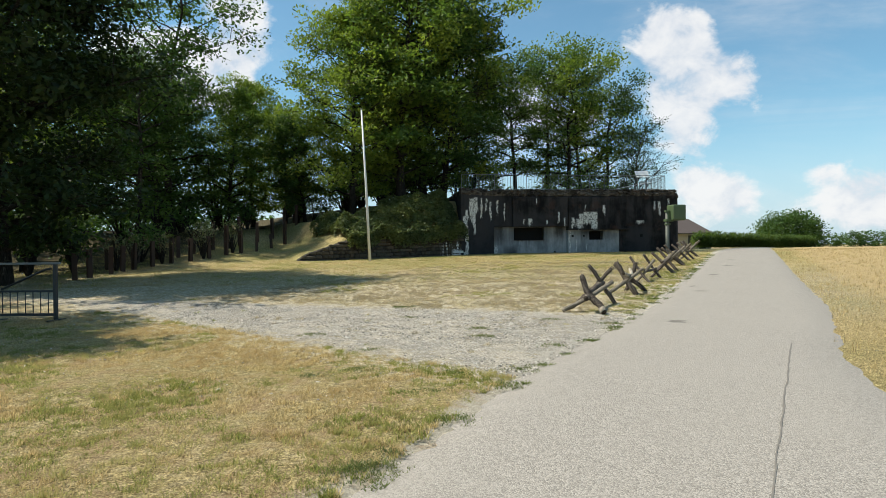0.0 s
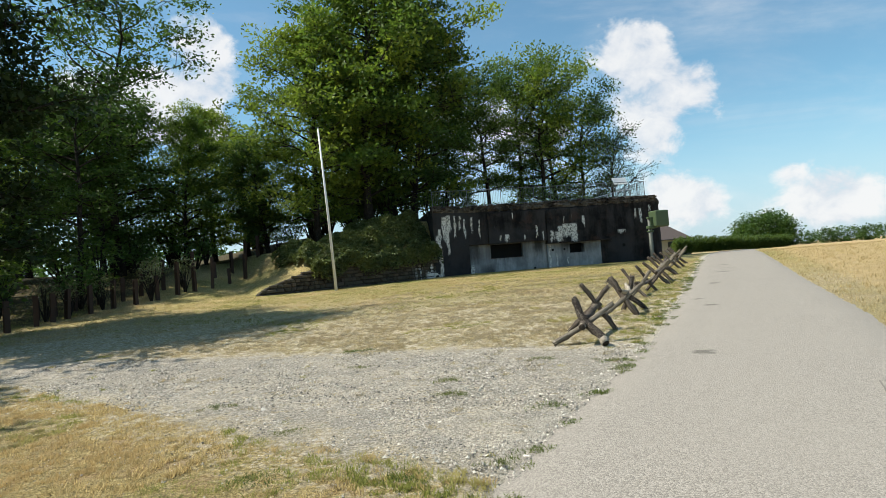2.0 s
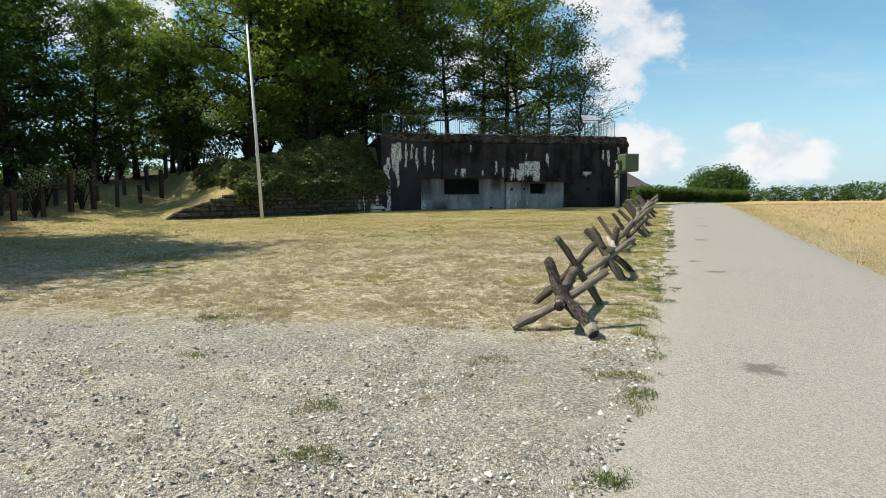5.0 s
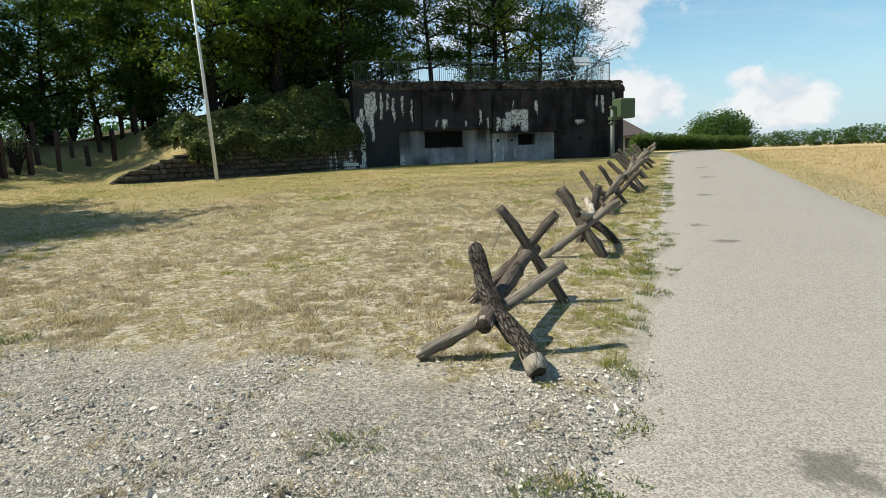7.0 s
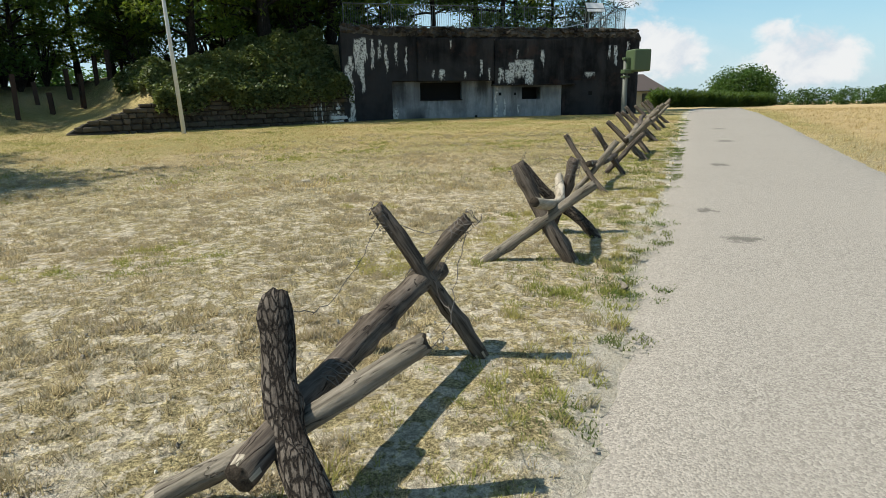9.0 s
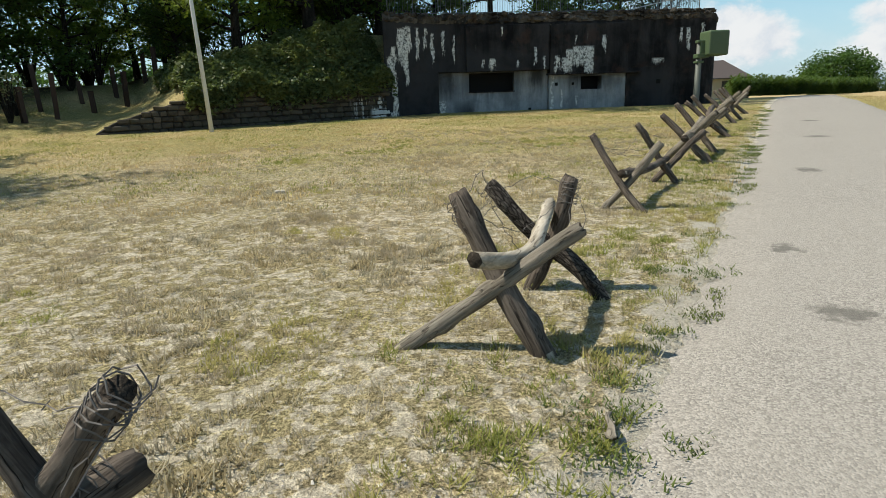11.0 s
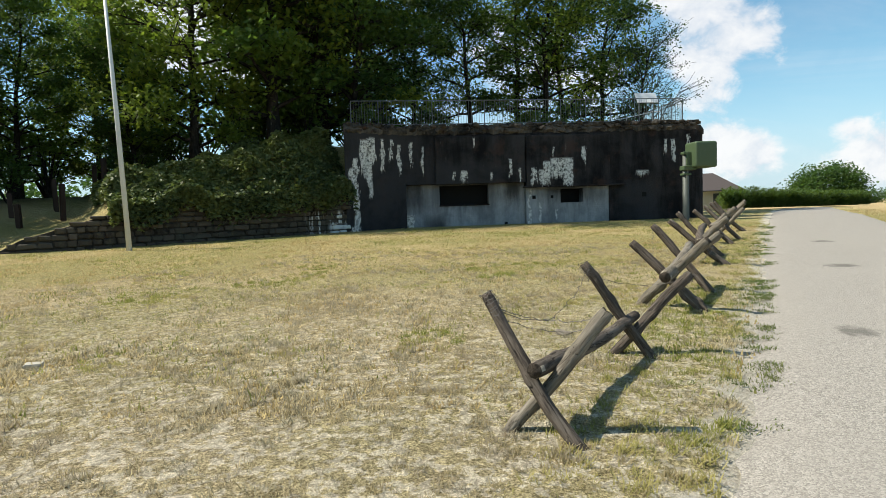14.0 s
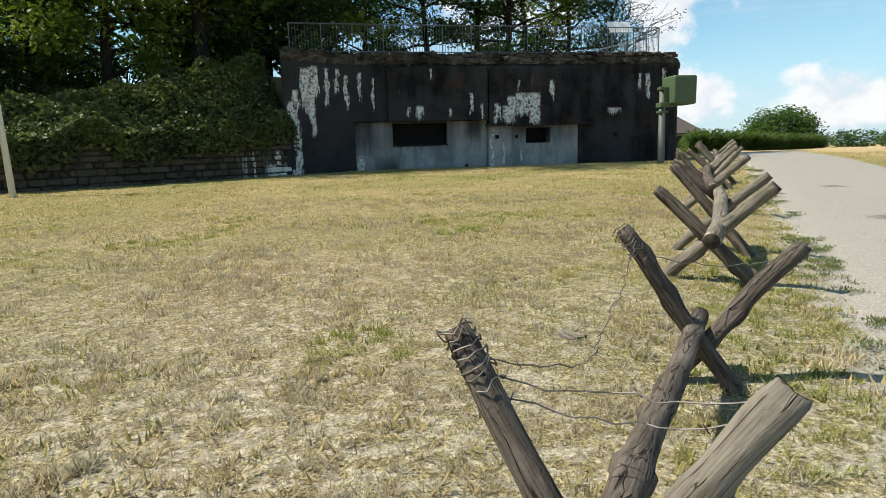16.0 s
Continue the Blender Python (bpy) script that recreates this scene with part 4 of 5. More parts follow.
# ---- the barrier logs beside the lane ----
def log_mesh(long, r0, r1, mat, seed, bow=0.03, bend=None, peeled=0.0):
    """A crooked log standing on z = 0 with knots, ridged bark and sawn ends."""
    rng = random.Random(seed)
    rings, sides = max(14, int(long / 0.045)), 18
    knots = [(rng.uniform(0.12, 0.92), rng.uniform(0, 6.28), rng.uniform(0.010, 0.024)) for _ in range(6)]
    ph, rough = rng.uniform(0, 6.28), 1.3 if mat is BARKY_LOG else 0.7
    verts, faces, slots = [], [], []
    for i in range(rings):
        t = i / (rings - 1)
        cx = bow * math.sin(t * math.pi) * math.cos(ph) + 0.006 * math.sin(9 * t + ph)
        cy = bow * math.sin(t * math.pi) * math.sin(ph) + 0.006 * math.cos(7 * t)
        if mat is BARKY_LOG:
            cx, cy = cx + 0.030 * math.sin(t * 6.0 + ph), cy + 0.022 * math.sin(t * 7.5)
        if bend is not None:
            arch = math.sin(min(1.0, t / 0.5) * math.pi / 2) * (1 - t) * 1.6
            cx, cy = bend.x * arch, bend.y * arch
        r = r0 + (r1 - r0) * t
        for k in range(sides):
            g = 2 * math.pi * k / sides
            u, v = math.cos(g), math.sin(g)
            rr = r * (1 + rough * 0.14 * noise.noise(Vector((u * 1.2, v * 1.2, t * long * 3 + seed))) + rough * 0.10 * noise.noise(Vector((u * 4, v * 4, t * long * 4.0 + seed))) + rough * 0.05 * noise.noise(Vector((u * 9, v * 9, t * long * 16 + seed))))
            for kt, kg, kh in knots:
                away = ((t - kt) * long / 0.05) ** 2 + (math.sin((g - kg) / 2) * 2 / 0.6) ** 2
                rr += kh * math.exp(-away)
            if i in (0, rings - 1):
                rr *= 0.90
            verts.append((cx + rr * u, cy + rr * v, t * long + (0.02 * noise.noise(Vector((u * 2, v * 2, seed))) if i in (0, rings - 1) else 0)))
    for i in range(rings - 1):
        for k in range(sides):
            l = (k + 1) % sides
            faces.append((i * sides + k, i * sides + l, (i + 1) * sides + l, (i + 1) * sides + k))
            slots.append(2 if i / rings < peeled + 0.03 * noise.noise(Vector((k * 0.8, seed, 0))) else 0)
    for i, rev in ((0, True), (rings - 1, False)):
        mid = [sum(verts[i * sides + k][c] for k in range(sides)) / sides for c in range(3)]
        verts.append(tuple(mid))
        for k in range(sides):
            l = (k + 1) % sides
            tri = (i * sides + k, i * sides + l, len(verts) - 1)
            faces.append(tri[::-1] if rev else tri)
            slots.append(1)
    return mesh_of("log", verts, faces, [mat, CUT, PALE_LOG], slots, smooth=True)


def wire_mesh(points, seed, coils=0.0):
    """A thin slack wire through the points, with barbs."""
    rng = random.Random(seed)
    pts = [Vector(p) for p in points]
    path = []
    for a, b in zip(pts, pts[1:]):
        n = max(4, int((b - a).length / 0.05))
        for k in range(n):
            t = k / n
            path.append(a.lerp(b, t) + Vector((rng.gauss(0, 0.006), rng.gauss(0, 0.006), -0.05 * math.sin(t * math.pi) * (b - a).length + rng.gauss(0, 0.006))))
    path.append(pts[-1])
    h = Heap()
    h.tube([tuple(p) for p in path], [0.0022] * len(path), 4)
    for i in range(2, len(path) - 1, 3):
        d = Vector((rng.gauss(0, 1), rng.gauss(0, 1), rng.gauss(0, 1))).normalized() * 0.016
        h.tube([tuple(path[i] - d), tuple(path[i] + d)], [0.0019, 0.0019], 3)
    return h.mesh("wire", WIRE)


def coil_mesh(centre, axis_v, radius, turns, seed):
    rng = random.Random(seed)
    q = Vector(axis_v).to_track_quat("Z", "Y")
    path = []
    for k in range(int(turns * 12)):
        g = k / 12 * 2 * math.pi
        r = radius * rng.uniform(0.98, 1.16)
        path.append(tuple(Vector(centre) + q @ Vector((r * math.cos(g), r * math.sin(g), (k / 12 - turns / 2) * 0.025 + rng.gauss(0, 0.008)))))
    h = Heap()
    h.tube(path, [0.0024] * len(path), 4)
    return h.mesh("wire_binding", WIRE)


def obstacle(logs, wires, label, seed, bindings=()):
    """A cheval-de-frise: a ridge log carried by crossed stakes. logs: (name, foot, head, r0, r1, material)."""
    base = Vector(logs[0][1])
    z = float(land(base.x, base.y))
    ob = thing("log_barrier", pose(base.x, base.y, z), label, "barrier", "log barriers along the lane")
    shift = Vector((base.x, base.y, z))
    for k, (name, a, b, r0, r1, mat, *bend) in enumerate(logs):
        a, b = Vector(a) - shift, Vector(b) - shift
        bow = (b - a).to_track_quat("Z", "Y").inverted() @ Vector(bend[0]) if bend else None
        me = log_mesh((b - a).length, r0, r1, mat, seed * 10 + k, 0.045 if name == "ridge_log" else 0.02, bow, 0.08 if seed == 1 and k == 0 else 0.0)
        log = new(name, me)
        log.parent = ob
        log.matrix_basis = Matrix.Translation(a) @ (b - a).to_track_quat("Z", "Y").to_matrix().to_4x4()
    for k, pts in enumerate(wires):
        new("barbed_wire", wire_mesh([Vector(p) - shift for p in pts], seed * 7 + k)).parent = ob
    for k, (c, axis_v, r) in enumerate(bindings):
        new("wire_binding", coil_mesh(Vector(c) - shift, axis_v, r, 7, seed + k)).parent = ob
    return ob


def build_barriers():
    # first, beside the gravel
    obstacle([("stake", (3.06, 11.85, 0.04), (2.823, 12.60, 0.69), 0.066, 0.055, BARKY_LOG),
              ("stake", (2.40, 12.35, 0.03), (3.405, 12.32, 0.60), 0.046, 0.040, GREY_LOG),
              ("ridge_log", (2.804, 12.05, 0.29), (3.55, 13.63, 0.49), 0.056, 0.056, BROWN_LOG),
              ("stake", (3.76, 13.43, 0.03), (3.205, 13.49, 0.89), 0.043, 0.038, BROWN_LOG),
              ("stake", (2.97, 13.64, 0.04), (3.685, 13.41, 0.82), 0.042, 0.038, BROWN_LOG)],
             [[(2.83, 12.58, 0.65), (3.0, 12.9, 0.56), (3.23, 13.49, 0.83)], [(3.4, 12.32, 0.58), (3.52, 12.9, 0.42), (3.67, 13.41, 0.78)], [(3.22, 13.49, 0.86), (3.45, 13.50, 0.74), (3.68, 13.42, 0.80)], [(3.66, 13.42, 0.78), (3.56, 13.35, 0.62), (3.50, 13.40, 0.45), (3.58, 13.30, 0.34)]],
             "rough log barrier with a barky crooked stake and barbed wire", 1, [((3.45, 13.52, 0.5), (0.4, 0.9, 0.2), 0.072), ((3.24, 13.49, 0.83), (-0.55, 0.06, 0.85), 0.046), ((3.66, 13.415, 0.79), (0.7, -0.2, 0.75), 0.046), ((3.05, 12.55, 0.355), (0.42, 0.9, 0.12), 0.066)])
    obstacle([("stake", (4.81, 15.17, 0.04), (4.36, 15.46, 0.90), 0.064, 0.056, BROWN_LOG),
              ("stake", (4.02, 15.27, 0.06), (4.99, 15.24, 0.73), 0.044, 0.042, GREY_LOG),
              ("ridge_log", (4.44, 15.10, 0.62), (4.98, 16.32, 0.68), 0.046, 0.040, PALE_LOG, (0.13, -0.05, -0.09)),
              ("stake", (5.30, 15.98, 0.06), (4.56, 16.33, 0.80), 0.056, 0.052, BARKY_LOG),
              ("stake", (4.82, 16.20, 0.07), (5.10, 16.16, 0.87), 0.050, 0.050, BROWN_LOG)],
             [[(4.36, 15.45, 0.84), (4.7, 15.7, 0.62), (5.08, 16.16, 0.80)], [(4.95, 15.25, 0.70), (5.0, 15.7, 0.55), (5.09, 16.15, 0.76)], [(4.38, 15.45, 0.78), (4.45, 15.9, 0.7), (4.58, 16.31, 0.74)], [(4.37, 15.46, 0.84), (4.50, 15.75, 0.98), (4.58, 16.31, 0.80)], [(4.58, 16.31, 0.78), (4.85, 16.22, 0.88), (5.09, 16.15, 0.84)], [(4.42, 15.42, 0.72), (4.55, 15.7, 0.78), (4.72, 15.75, 0.50), (5.0, 15.92, 0.55)], [(5.10, 16.14, 0.84), (5.17, 16.04, 0.62), (5.06, 16.0, 0.42)]],
             "rough log barrier with a pale peeled ridge log and wire", 2,
             [((4.39, 15.44, 0.80), (-0.46, 0.29, 0.86), 0.066), ((4.60, 16.31, 0.74), (-0.74, 0.35, 0.74), 0.062), ((5.08, 16.16, 0.78), (0.2, 0, 1), 0.058)])
    obstacle([("stake", (6.34, 18.52, 0.10), (5.82, 19.01, 0.95), 0.040, 0.037, BROWN_LOG, (-0.03, 0.0, -0.04)),
              ("stake", (5.89, 18.80, 0.11), (6.51, 18.76, 0.86), 0.036, 0.044, GREY_LOG),
              ("ridge_log", (6.06, 18.65, 0.555), (7.18, 20.55, 0.50), 0.050, 0.043, BROWN_LOG),
              ("stake", (7.26, 20.24, 0.13), (6.69, 20.37, 0.99), 0.042, 0.039, BROWN_LOG),
              ("stake", (6.89, 20.40, 0.14), (7.60, 20.41, 0.87), 0.041, 0.043, BROWN_LOG)],
             [[(5.83, 19.02, 0.90), (6.25, 19.4, 0.70), (6.72, 20.27, 0.95)], [(5.84, 19.0, 0.86), (6.2, 19.0, 0.78), (6.50, 18.77, 0.84)], [(5.85, 18.98, 0.82), (6.25, 18.95, 0.72), (6.49, 18.78, 0.80)], [(6.70, 20.35, 0.93), (7.1, 20.4, 0.80), (7.60, 20.40, 0.84)]],
             "rough log barrier with a barky ridge log strung with barbed wire", 3, [((6.73, 20.36, 0.93), (-0.55, 0.12, 0.85), 0.043), ((7.55, 20.41, 0.82), (0.7, 0.0, 0.7), 0.046), ((5.85, 18.98, 0.90), (-0.5, 0.45, 0.85), 0.041)])
    # the farther ones follow the lane
    rng = random.Random(8)
    for k, (x, y, turn) in enumerate(((8.30, 22.70, 0), (10.05, 26.35, 4), (11.75, 29.6, -5), (13.5, 33.1, 3))):
        def at(u, v, z, turn=turn, x=x, y=y):
            c, s = math.cos(math.radians(turn - 27)), math.sin(math.radians(turn - 27))
            px, py = x + u * c - v * s, y + u * s + v * c
            return (px, py, float(land(px, py)) + z)
        j = lambda: rng.uniform(-0.05, 0.05)
        obstacle([("stake", at(0.42 + j(), -0.62, -0.05), at(-0.48 + j(), -0.55, 0.78 + j()), 0.056, 0.05, BROWN_LOG),
                  ("stake", at(-0.40 + j(), -0.42, -0.04), at(0.46 + j(), -0.70, 0.82 + j()), 0.058, 0.052, GREY_LOG),
                  ("ridge_log", at(0.0, -0.95, 0.40), at(0.03, 1.0, 0.52 + j()), 0.068, 0.058, BROWN_LOG if k % 2 else GREY_LOG),
                  ("stake", at(0.40 + j(), 0.62, -0.05), at(-0.42 + j(), 0.72, 0.86 + j()), 0.05, 0.046, BROWN_LOG),
                  ("stake", at(-0.38 + j(), 0.80, -0.04), at(0.46 + j(), 0.62, 0.80 + j()), 0.05, 0.046, GREY_LOG)],
                 [[at(-0.46, -0.55, 0.72), at(-0.3, 0.1, 0.55), at(-0.40, 0.7, 0.8)], [at(0.44, -0.7, 0.76), at(0.3, 0.0, 0.5), at(0.44, 0.62, 0.74)]],
                 "rough grey log barrier of crossed stakes with barbed wire", 20 + k)


build_barriers()


def build_litter():
    """Fallen sticks and a flat stone lying in the lawn."""
    for (xa, ya), (xb, yb), r, label in (((6.58, 21.12), (6.69, 20.98), 0.012, "short dry grey stick lying on the sandy lawn"), ((4.98, 14.55), (4.97, 14.37), 0.007, "thin pale stalk lying beside the lane")):
        a, b = Vector((xa, ya, float(land(xa, ya)) + r + 0.02)), Vector((xb, yb, float(land(xb, yb)) + r + 0.02))
        stick = new("stick", log_mesh((b - a).length, r, r * 0.8, GREY_LOG, int(xa * 10), 0.01))
        stick.matrix_basis = Matrix.Translation(a) @ (b - a).to_track_quat("Z", "Y").to_matrix().to_4x4()
        tagged(stick, label, "stick")
    x, y = (1.81, 20.43)
    bm = box(-0.07, -0.05, -0.02, 0.07, 0.05, 0.022, 0.015)
    stone = part("field_stone", roughen(bm, 0.02, 9.0, 2), PLASTER, None, m=on_land(x, y, 0.005, 20))
    tagged(stone, "small flat pale stone lying in the dry lawn", "stone")


build_litter()

# ---- steel rails of the old tank obstacle, gate ----
def build_rail_posts():
    front = [(-13.5, 22.0), (-13.56, 22.94), (-13.74, 24.7), (-14.1, 26.2), (-14.2, 27.3), (-14.0, 28.6), (-13.6, 29.7), (-12.95, 30.4), (-12.4, 31.4), (-11.95, 32.6), (-11.45, 33.5), (-10.95, 34.6), (-10.6, 36.4), (-10.35, 38.4), (-10.3, 41.2), (-10.6, 45.0)]
    high = [1.1, 1.15, 1.2, 1.2, 1.3, 1.3, 1.35, 1.25, 1.25, 1.7, 1.35, 1.75, 0.95, 1.6, 1.45, 1.35]
    rng = random.Random(3)
    rows = [(x, y, h) for (x, y), h in zip(front, high)]
    rows += [(x - 1.25 + rng.uniform(-0.15, 0.15), y + 1.15 + rng.uniform(-0.2, 0.2), h * rng.uniform(0.75, 1.1)) for (x, y), h in zip(front, high) if y > 26]
    for x, y, h in rows:
        ob = thing("rail_post", on_land(x, y, -0.08, rng.uniform(0, 90)) @ pose(0, 0, 0, rng.uniform(-2, 2), rng.uniform(-2, 2)), "dark rusted steel rail set upright in the grass", "post", "rows of tank obstacle rails")
        part("web", box(-0.012, -0.075, 0, 0.012, 0.075, h), RUST, ob)
        part("flange", box(-0.085, -0.09, 0, 0.085, -0.073, h, 0.004), RUST, ob)
        part("flange", box(-0.055, 0.073, 0, 0.055, 0.105, h - 0.003, 0.006), RUST, ob)
    wire = thing("fence_wire", pose(0, 0, 0), "thin wires strung along the rusted rails", "wire")
    for dz in (0.75, 1.15):
        pts = [(x, y - 0.1, float(land(x, y)) + dz) for x, y in front[4:11]]
        new("wire", wire_mesh(pts, 77)).parent = wire


def build_gate():
    m = on_land(-7.5, 11.95, -0.01, 180 - 3)
    gate = thing("barrier_gate", m, "dark steel barrier with upright bars and slanting braces", "gate")
    tube = lambda name, pts, r: setattr_parent(new(name, heap_mesh(pts, r)), gate)
    def heap_mesh(pts, r):
        h = Heap()
        h.tube(pts, [r] * len(pts), 8)
        return h.mesh("tube", DARK_STEEL, True)
    def setattr_parent(ob, parent):
        ob.parent = parent
        return ob
    for x in (0.0, 1.2, 2.4):
        part("post", box(x - 0.03, -0.03, 0.0, x + 0.03, 0.03, 1.10 if x else 1.12, 0.005), DARK_STEEL, gate)
        part("foot", box(x - 0.05, -0.22, 0.0, x + 0.05, 0.22, 0.03, 0.006), DARK_STEEL, gate)
    part("top_rail", box(-0.10, -0.035, 1.10, 2.5, 0.035, 1.14, 0.006), GALVANISED, gate)
    part("bottom_rail", box(0.0, -0.025, 0.10, 2.4, 0.025, 0.15, 0.005), DARK_STEEL, gate)
    part("middle_rail", box(0.0, -0.02, 0.56, 2.4, 0.02, 0.60, 0.005), DARK_STEEL, gate)
    for x0, x1 in ((0.08, 1.1), (1.3, 2.3)):
        tube("brace", [(x0, 0, 1.02), (x0 + 0.12, 0, 1.0), (x1, 0, 0.62)], 0.022)
    for i in range(15):
        x = 0.15 + i * 0.155
        tube("bar", [(x, 0, 0.14), (x, 0, 0.57)], 0.009)


build_rail_posts()
build_gate()

# ---- the wood ----
BIG = [grow(11, 17.0, 4.3, 0.07, 50, 52, 0.29, LEAF_MID, clump=0.95, droop=0.5),
       grow(12, 17.0, 4.4, 0.08, 50, 52, 0.29, LEAF_LIGHT, clump=0.95, droop=0.55),
       grow(13, 16.0, 4.1, 0.10, 46, 50, 0.29, LEAF_DARK, clump=0.95, droop=0.45)]
SLIM = [grow(21, 14.0, 3.3, 0.22, 26, 62, 0.23, LEAF_MID, clump=0.84, droop=0.4, shape=0.58),
        grow(22, 14.0, 3.4, 0.28, 24, 62, 0.23, LEAF_DARK, clump=0.84, droop=0.4, shape=0.55),
        grow(23, 13.0, 3.2, 0.24, 25, 62, 0.23, LEAF_LIGHT, clump=0.84, droop=0.4, shape=0.58)]
SPARSE = grow(31, 10.6, 3.0, 0.12, 38, 110, 0.13, LEAF_DARK, clump=0.40, bare=0.42, shape=0.62, up=0.9, twigs=2.2)
NEAR = grow(41, 15.5, 4.0, 0.06, 62, 88, 0.25, LEAF_SHADED, clump=1.05, droop=0.5, trunk_r=0.27)


def put_tree(meshes, x, y, turn, scale, label, dz=0.0, group="trees of the wood"):
    m = on_land(x, y, -0.12 + dz, turn) @ Matrix.Diagonal((scale, scale, scale * random.Random(x * 7 + y).uniform(0.94, 1.08), 1))
    tree = thing("tree", Matrix(), label, "tree", group)
    tree.matrix_basis = m
    for name, me in zip(("trunk", "crown"), meshes):
        new(name, me).parent = tree
    return tree


def build_wood():
    full = "tall leafy deciduous tree with hanging summer foliage in the wood"
    dark = "tall dark-leaved tree in the shade of the wood"
    slim = "slender tall tree with layered green foliage behind the bunker"
    # the high group behind the ivy bank
    for k, x, y, turn, s in ((1, -6.6, 42.2, 0, 0.84), (0, -3.2, 43.3, 80, 1.14), (2, -0.2, 46.5, 30, 1.0), (1, -1.8, 47.5, 200, 1.25), (2, -10.4, 44.2, 210, 0.50), (2, -3.0, 53.5, 120, 0.85), (2, 2.6, 54.0, 310, 0.70)):
        put_tree(BIG[k], x, y, turn, s, full)
    # behind the roof
    for k, x, y, turn, s in ((0, 6.4, 53.5, 10, 0.95), (1, 9.2, 55.0, 70, 1.08), (0, 11.0, 53.5, 140, 1.12), (2, 12.8, 55.0, 220, 1.18), (1, 15.0, 56.0, 45, 1.08)):
        put_tree(SLIM[k], x, y, turn, s, slim)
    put_tree(SPARSE, 16.4, 52.5, 15, 0.98, "half-bare tree with thin twigs and few leaves", group="")
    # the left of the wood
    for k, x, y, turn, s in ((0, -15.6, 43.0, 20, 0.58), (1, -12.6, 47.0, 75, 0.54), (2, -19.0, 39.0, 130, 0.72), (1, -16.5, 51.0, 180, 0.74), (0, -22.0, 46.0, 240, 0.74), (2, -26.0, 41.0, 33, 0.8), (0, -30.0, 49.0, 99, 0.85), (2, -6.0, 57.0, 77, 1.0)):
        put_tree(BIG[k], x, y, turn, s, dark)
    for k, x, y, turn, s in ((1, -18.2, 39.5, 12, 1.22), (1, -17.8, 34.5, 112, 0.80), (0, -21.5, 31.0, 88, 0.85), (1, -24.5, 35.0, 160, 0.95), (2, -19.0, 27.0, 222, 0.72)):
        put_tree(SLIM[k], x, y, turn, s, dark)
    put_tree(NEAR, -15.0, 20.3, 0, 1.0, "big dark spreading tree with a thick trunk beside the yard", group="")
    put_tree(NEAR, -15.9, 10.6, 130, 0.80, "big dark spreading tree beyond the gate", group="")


build_wood()


def build_undergrowth():
    rng = random.Random(6)
    shrub = [bush_meshes(51, 2.6, 2.4, 30, 62, 0.23, LEAF_DARK), bush_meshes(52, 2.2, 2.9, 30, 62, 0.23, LEAF_MID)]
    for x, y, s in ((-15.5, 30.5, 0.9), (-16.5, 34.0, 1.1), (-15.8, 37.5, 1.0), (-17.5, 28.0, 1.1), (-19.0, 30.5, 1.2), (-13.8, 40.0, 0.9), (-19.5, 36.0, 1.3), (-14.5, 43.5, 1.2), (-18.0, 40.5, 1.3), (-17.0, 24.5, 1.2), (-9.0, 46.0, 0.9), (-22.0, 33.5, 1.4), (-11.8, 47.5, 1.0),
                    (-20.5, 27.0, 1.4), (-24.0, 29.5, 1.5), (-17.5, 45.0, 1.5), (-22.0, 43.0, 1.6), (-25.5, 38.0, 1.6), (-12.5, 51.5, 1.4), (-8.0, 52.0, 1.6), (-6.9, 49.2, 2.2), (-5.0, 45.5, 1.1), (-2.0, 45.0, 1.2), (-7.5, 45.5, 1.1), (-4.0, 49.5, 1.7), (-0.5, 52.0, 1.7), (-9.5, 55.0, 2.0), (-5.5, 53.0, 1.9), (-1.5, 56.0, 2.0), (-14.5, 55.0, 2.0), (-18.5, 49.0, 1.9), (-23.0, 50.0, 2.0), (-28.0, 45.0, 2.0), (-31.0, 40.0, 2.0), (-22.5, 25.0, 1.6), (-26.5, 33.0, 1.8), (-16.5, 21.5, 1.1), (-17.5, 18.5, 1.2), (-19.5, 22.0, 1.5), (-15.8, 25.5, 0.9), (-14.8, 17.6, 0.8), (3.5, 56.5, 1.6), (0.8, 44.8, 0.9)):
        ob = bush_thing("shrub", shrub[rng.randrange(2)], on_land(x, y, -0.08, rng.uniform(0, 360)) @ Matrix.Scale(s, 4), "dense dark shrub of the wood's edge", "shrub", "undergrowth of the wood")
    sap = bush_meshes(53, 1.15, 1.9, 22, 190, 0.11, LEAF_GREY, 0.38)
    for x, y, s in ((-12.6, 31.2, 0.95), (-11.9, 33.4, 1.0), (-14.0, 29.6, 0.9), (-13.4, 33.4, 1.0), (-9.6, 43.5, 0.9), (-14.6, 26.6, 0.9), (-13.1, 32.2, 1.05), (-12.5, 34.6, 0.9), (-14.7, 28.3, 0.85)):
        bush_thing("young_tree", sap, on_land(x, y, -0.06, rng.uniform(0, 360)) @ Matrix.Scale(s, 4), "small round young tree between the rails", "young tree", "young trees between the rails")
    roof = bush_meshes(54, 1.5, 1.1, 18, 160, 0.12, LEAF_MID)
    for x, y, s in ((4.0, 46.0, 0.9), (7.5, 47.5, 1.1), (10.3, 48.0, 1.0), (12.6, 48.5, 1.2), (9.0, 50.0, 1.3), (14.0, 50.5, 1.2), (6.0, 50.5, 1.3)):
        bush_thing("shrub", roof, pose(x, y, TOP, 0, 0, rng.uniform(0, 360)) @ Matrix.Scale(s, 4), "small green shrub growing on the bunker roof", "shrub", "shrubs on the roof")


build_undergrowth()


